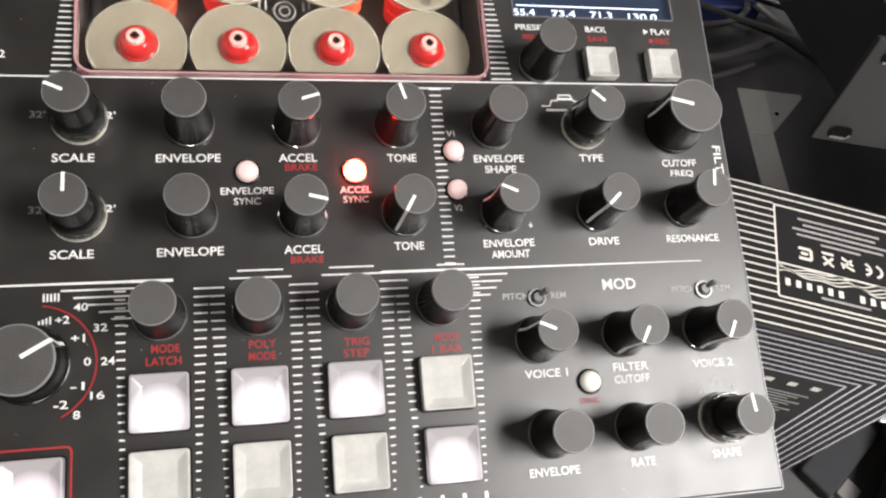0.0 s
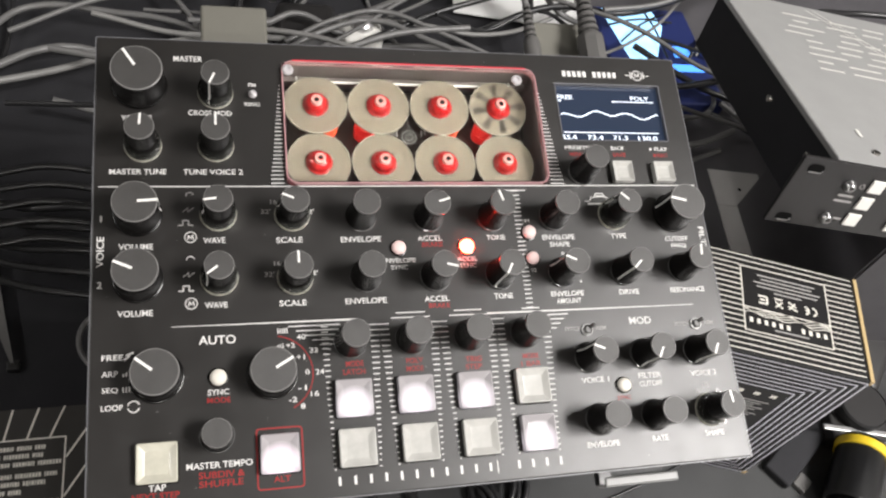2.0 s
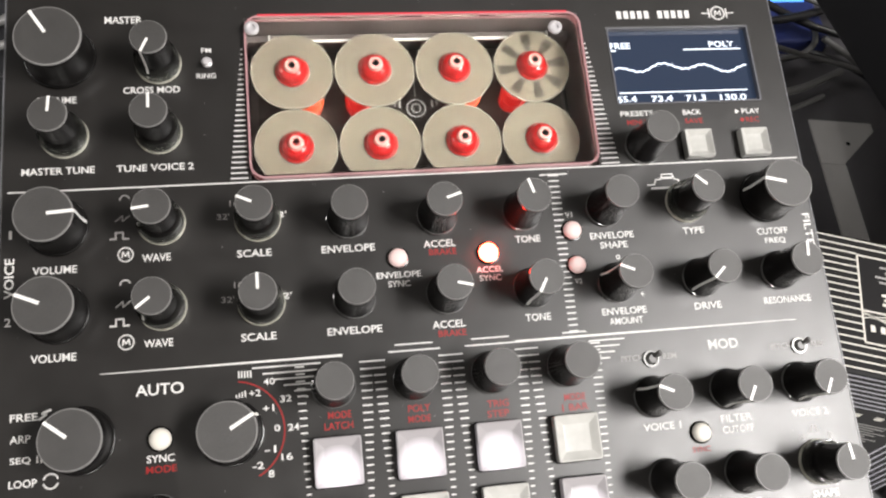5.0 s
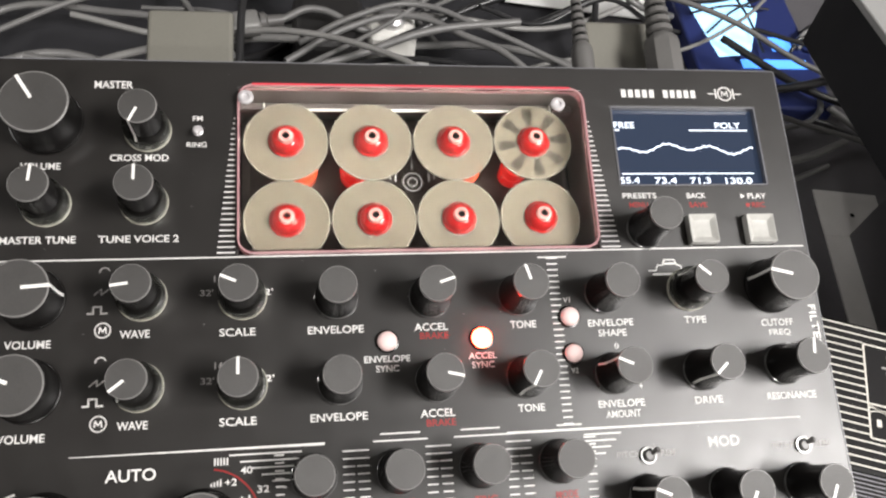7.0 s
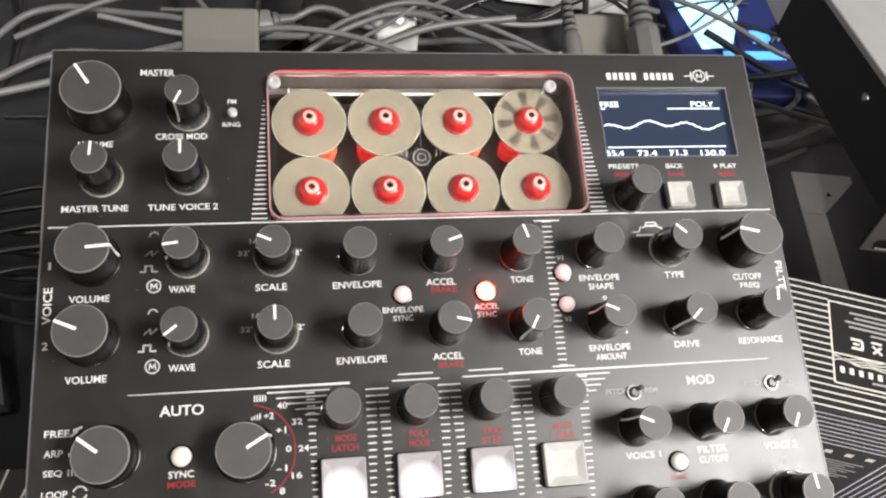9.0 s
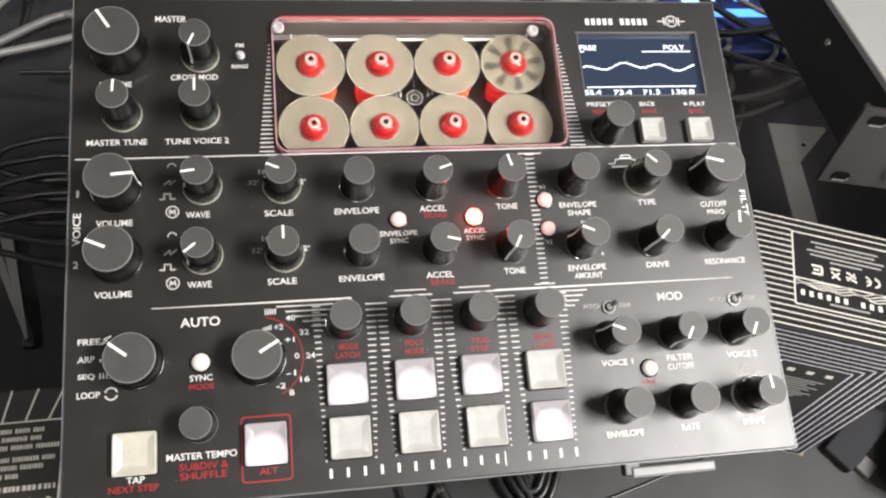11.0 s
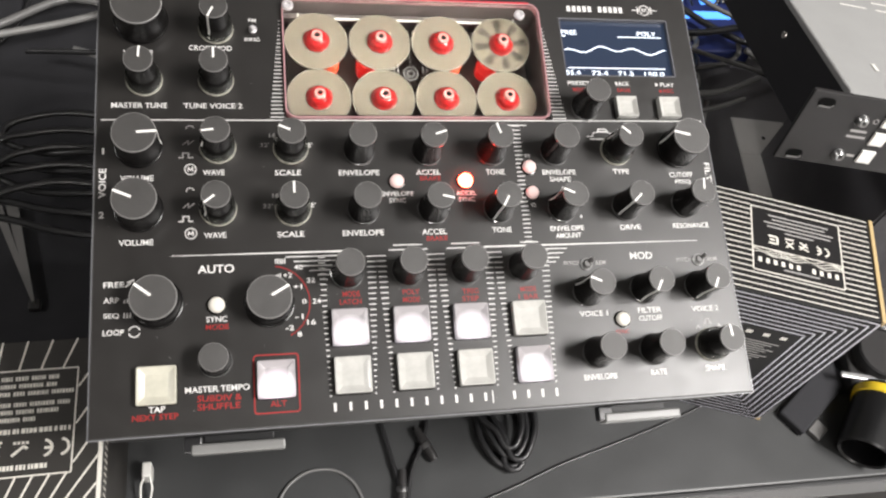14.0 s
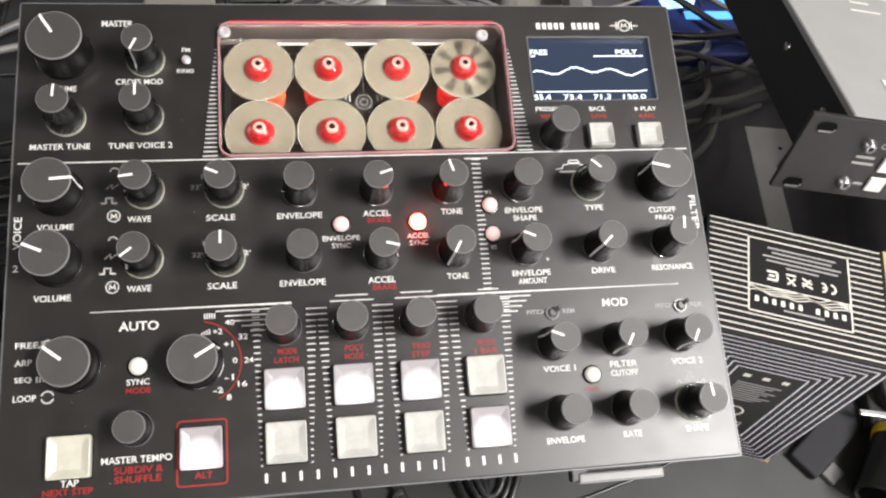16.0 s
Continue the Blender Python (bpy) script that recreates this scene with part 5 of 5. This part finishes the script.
part("block", box(bmesh.new(), -0.070, -0.012, -0.025, 0.035, 0, 0.045, 0.008, 3), RACK, socket)
part("white_plug", box(bmesh.new(), -0.010, 0.030, -0.022, 0.016, 0.0, 0.050, 0.007, 3), PLUGW, socket, "white plug")
part("pin_cap", lathe(bmesh.new(), [(0.011, 0.0), (0.011, 0.006), (0.008, 0.009), (0, 0.009)], 24), ALU, socket, "metal cap", pose(0.010, -0.003, 0.0495), smooth=True)
paper = part("white_sheet", box(bmesh.new(), -0.072, 0.072, -0.012, 0.21, 0.0, 0.0012), PAPER, None, "", pose(0.392, 0.565, 0.0080, 0, 0, -8))
tagged(paper, "white paper sheet lying behind the cables", "paper")

lit = empty("blue_lit_device", pose(0.530, 0.500, 0.0, 0, 0, 0), "small blue device with glowing blue screens", "device")
part("case", box(bmesh.new(), -0.050, 0.068, -0.075, 0.075, 0, 0.0190, 0.003, 3), NAVY, lit)
pale = bmesh.new()
pale.faces.new([pale.verts.new(p) for p in ((-0.026, -0.014, 0.0196), (0.006, -0.010, 0.0196), (0.030, 0.044, 0.0196), (0.024, 0.070, 0.0196), (-0.040, 0.070, 0.0196))])
part("pale_screen", pale, CYAN_LIT, lit, "glowing pale blue screen")
part("blue_strip", box(bmesh.new(), -0.006, 0.058, -0.027, -0.017, 0.0188, 0.0202), BLUE_LIT, lit, "glowing blue strip")
part("blue_patch", box(bmesh.new(), 0.030, 0.050, -0.005, 0.012, 0.0188, 0.0200), BLUE_LIT, lit)
for k, (ax, ay, bx, by) in enumerate(((-0.040, 0.038, 0.040, 0.046), (-0.032, 0.012, 0.036, 0.060), (0.016, -0.012, 0.010, 0.066))):
    tube("lead", [(ax, ay, 0.024), ((ax + bx) / 2, (ay + by) / 2 + 0.004, 0.027), (bx, by, 0.024)], 0.0012, RUBBER, lit)

for k in range(7):
    x = 0.575 + 0.006 * (k % 3) + 0.003 * k
    part_pts = [(x, 0.492 + 0.004 * k, 0.022), (x + 0.012, 0.502 + 0.003 * k, 0.030), (x + 0.020, 0.492 + 0.005 * k, 0.026), (x + 0.034, 0.515 - 0.003 * k, 0.012)]
    cable(part_pts, 0.0019, "short cable end with a silver tip", CABLE_GREY if k % 2 else RUBBER, group="cable ends")
for pts, r in (([(0.440, 0.330, 0.03), (0.503, 0.394, 0.02), (0.535, 0.402, 0.02), (0.565, 0.410, 0.02), (0.582, 0.4275, 0.02), (0.585, 0.46, 0.015)], 0.0026),
               ([(0.430, 0.315, 0.03), (0.493, 0.362, 0.02), (0.540, 0.368, 0.02), (0.590, 0.387, 0.02)], 0.0032),
               ([(0.430, 0.280, 0.03), (0.470, 0.335, 0.02), (0.520, 0.345, 0.02), (0.575, 0.372, 0.006)], 0.0024),
               ([(-0.16, 0.42, 0.02), (-0.1195, 0.4865, 0.03), (-0.0931, 0.5137, 0.03), (-0.0245, 0.5122, 0.03), (0.044, 0.497, 0.03), (0.10, 0.44, 0.03)], 0.0030),
               ([(0.120, 0.440, 0.05), (0.1665, 0.4668, 0.06), (0.2171, 0.4833, 0.06), (0.2643, 0.4597, 0.06), (0.2901, 0.4441, 0.06), (0.33, 0.40, 0.05)], 0.0028),
               ([(0.130, 0.455, 0.055), (0.175, 0.475, 0.066), (0.222, 0.490, 0.066), (0.275, 0.470, 0.062), (0.36, 0.43, 0.05)], 0.0024),
               ([(0.00, 0.60, 0.02), (0.03, 0.54, 0.03), (0.055, 0.49, 0.03), (0.07, 0.42, 0.02)], 0.0026)):
    cable(pts, r, "grey cable over the clutter behind the synthesizer", CABLE_GREY, group="tangled cables")

# loose cables behind, over and among one another
random.seed(21)
for k in range(26):
    x0 = -0.25 + 0.034 * k + random.uniform(-0.02, 0.02)
    y0 = 0.36 + random.uniform(0, 0.16)
    z0 = random.uniform(0.004, 0.07)
    a = radians(random.uniform(-28, 28) + (90 if k % 5 == 0 else 0))
    step = random.uniform(0.06, 0.12)
    pts = []
    x, y, z = x0, y0, z0
    for q in range(6):
        pts.append((x, max(y, 0.345), max(z, 0.004)))
        a += radians(random.uniform(-38, 38))
        x += step * math.cos(a)
        y += step * math.sin(a)
        z += random.uniform(-0.03, 0.03)
    cable(pts, random.choice((0.0022, 0.003, 0.0036)), "black cable in the tangle behind the synthesizer" if k % 3 else "grey cable in the tangle behind the synthesizer", RUBBER if k % 3 else CABLE_GREY, group="tangled cables")
random.seed(33)
for k in range(13):
    x0, y0 = -0.14 + 0.036 * k, 0.40 + 0.028 * (k % 6) + random.uniform(-0.01, 0.01)
    a = random.uniform(-0.85, 0.80)
    z0 = 0.030 + 0.012 * (k % 4)
    pts = []
    for q in range(6):
        pts.append((x0 + 0.075 * q, max(y0 + a * 0.075 * q + 0.034 * math.sin(q * (0.7 + 0.09 * (k % 7)) + k * 1.7), 0.372), z0 + random.uniform(-0.008, 0.012)))
    cable(pts, random.choice((0.0018, 0.0024, 0.0032)), "pale grey cable lying over the tangle" if k % 3 == 0 else "dark grey cable lying over the tangle", CABLE_PALE if k % 3 == 0 else CABLE_GREY, group="tangled cables")
for k, (x, y, turn) in enumerate(((0.085, 0.470, 12), (0.135, 0.535, 60), (0.330, 0.560, -15))):
    plug = empty("cable_plug", pose(x, y, 0.058, 0, 0, turn), "moulded grey plug on a loose cable", "plug", "loose plugs")
    part("grip", box(bmesh.new(), -0.016, 0.016, -0.010, 0.010, -0.007, 0.007, 0.004, 3), CABLE_PALE if k % 2 == 0 else GREYPLATE, plug, smooth=True)
    part("collar", lathe(bmesh.new(), [(0.0075, 0.0), (0.0075, 0.004), (0.0050, 0.006), (0.0042, 0.018), (0, 0.018)], 20), GREYPLATE, plug, "", pose(0.016, 0, 0, 0, 90, 0), smooth=True)
    part("tip", lathe(bmesh.new(), [(0.0048, 0.0), (0.0048, 0.012), (0.0040, 0.014), (0, 0.014)], 20), SHAFT, plug, "bright metal tip", pose(-0.016, 0, 0, 0, -90, 0), smooth=True)
    tube("lead", [(0.032, 0, 0), (0.060, 0.006, 0.002), (0.10, -0.012, -0.012), (0.14, 0.004, -0.03)], 0.0030, CABLE_GREY, plug)
# every other cable here is painted pale for the highlights on it
for k in range(5):
    y = 0.255 + 0.030 * k
    cable([(0.355 + 0.01 * k, y + 0.10, 0.02), (0.405, y + 0.045, 0.030), (0.450, y + 0.030, 0.034), (0.490 + 0.01 * k, y + 0.052, 0.025), (0.53, y + 0.11, 0.008)], 0.0028, "dark cable beside the synthesizer, painted grey for its highlights" if k % 2 == 0 else "dark cable curving round beside the synthesizer", RUBBER if k % 2 else CABLE_PALE, group="tangled cables")
for k in range(5):
    yc = 0.225 + 0.017 * k
    cable([(0.040, yc - 0.020, 0.012), (-0.025, yc - 0.016, 0.026 + 0.004 * k), (-0.082 - 0.005 * (k % 3), yc - 0.006, 0.034), (-0.106 - 0.006 * (k % 2), yc + 0.008, 0.036), (-0.080, yc + 0.022, 0.042), (-0.020, yc + 0.025, 0.034), (0.040, yc + 0.020, 0.014)],
          0.0027, "glossy black cable looped beside the synthesizer", group="looped cables")
cable([(0.030, 0.135, 0.010), (-0.012, 0.146, 0.022), (-0.030, 0.170, 0.026), (-0.018, 0.196, 0.024), (0.030, 0.206, 0.012)], 0.0020, "thin grey cable arching out beside the synthesizer", CABLE_GREY)

# black cloth under the clutter, and a grey strap on it
cl = bmesh.new()
NX, NY = 60, 44
verts = [[cl.verts.new((-0.62 + 1.02 * i / NX, 0.105 + 0.85 * j / NY, 0.0022 + 0.0018 * noise.noise(Vector((i * 0.16, j * 0.13, 0.3))))) for i in range(NX + 1)] for j in range(NY + 1)]
for j in range(NY):
    for i in range(NX):
        cl.faces.new((verts[j][i], verts[j][i + 1], verts[j + 1][i + 1], verts[j + 1][i]))
cloth = part("black_cloth", cl, CLOTH, None, smooth=True)
cloth.modifiers.new("thickness", "SOLIDIFY").thickness = 0.001
tagged(cloth, "black cloth spread on the table under the cables", "cloth")
mat_ = bmesh.new()
box(mat_, 0.405, 0.95, 0.165, 0.90, 0.0004, 0.0028, 0.0008)
tagged(part("black_mat", mat_, MAT), "black cloth mat under the rack unit and cables", "mat")
strap = empty("strap", pose(-0.0755, 0.1650, 0.008, 0, 0, 0), "folded grey strap lying on the black cloth", "strap")
for dx, w in ((-0.036, 0.0075), (-0.025, 0.0090)):
    sb = bmesh.new()
    pts = [(0.001, 0.0), (-0.001, 0.0), (dx - w / 2, 0.088), (dx + w / 2, 0.088)]
    lo = [sb.verts.new((*p, 0.0)) for p in pts]
    hi = [sb.verts.new((*p, 0.0016)) for p in pts]
    sb.faces.new(hi)
    sb.faces.new(lo[::-1])
    for k in range(4):
        sb.faces.new((lo[k], lo[(k + 1) % 4], hi[(k + 1) % 4], hi[k]))
    part("band", sb, STRAP, strap, "", pose(0, 0, 0.0 if w < 0.008 else 0.0018))
part("buckle", box(bmesh.new(), -0.004, 0.004, -0.004, 0.004, -0.006, 0.0, 0.001), RACK, strap)
for thing in ("diagonal_print", "lid_print", "fine_print", "fine_print.001", "fine_print.002", "bold_print", "stripes", "side_stripes", "front_stripes", "wave_print", "name_bars", "makers_mark", "makers_mark.001"):
    bpy.data.objects[thing]["kind"] = "stuff"
STAYS = ("synthesizer", "synthesizer_stand", "rack_unit", "rack_stand", "ceiling_light", "jack_plug", "camera")
for ob in scene.objects:
    if ob.parent is None and ob.type in ("MESH", "EMPTY") and ob.get("kind") != "structure" and ob.name.split(".")[0] not in STAYS:
        ob.matrix_basis = BENCH @ ob.matrix_basis
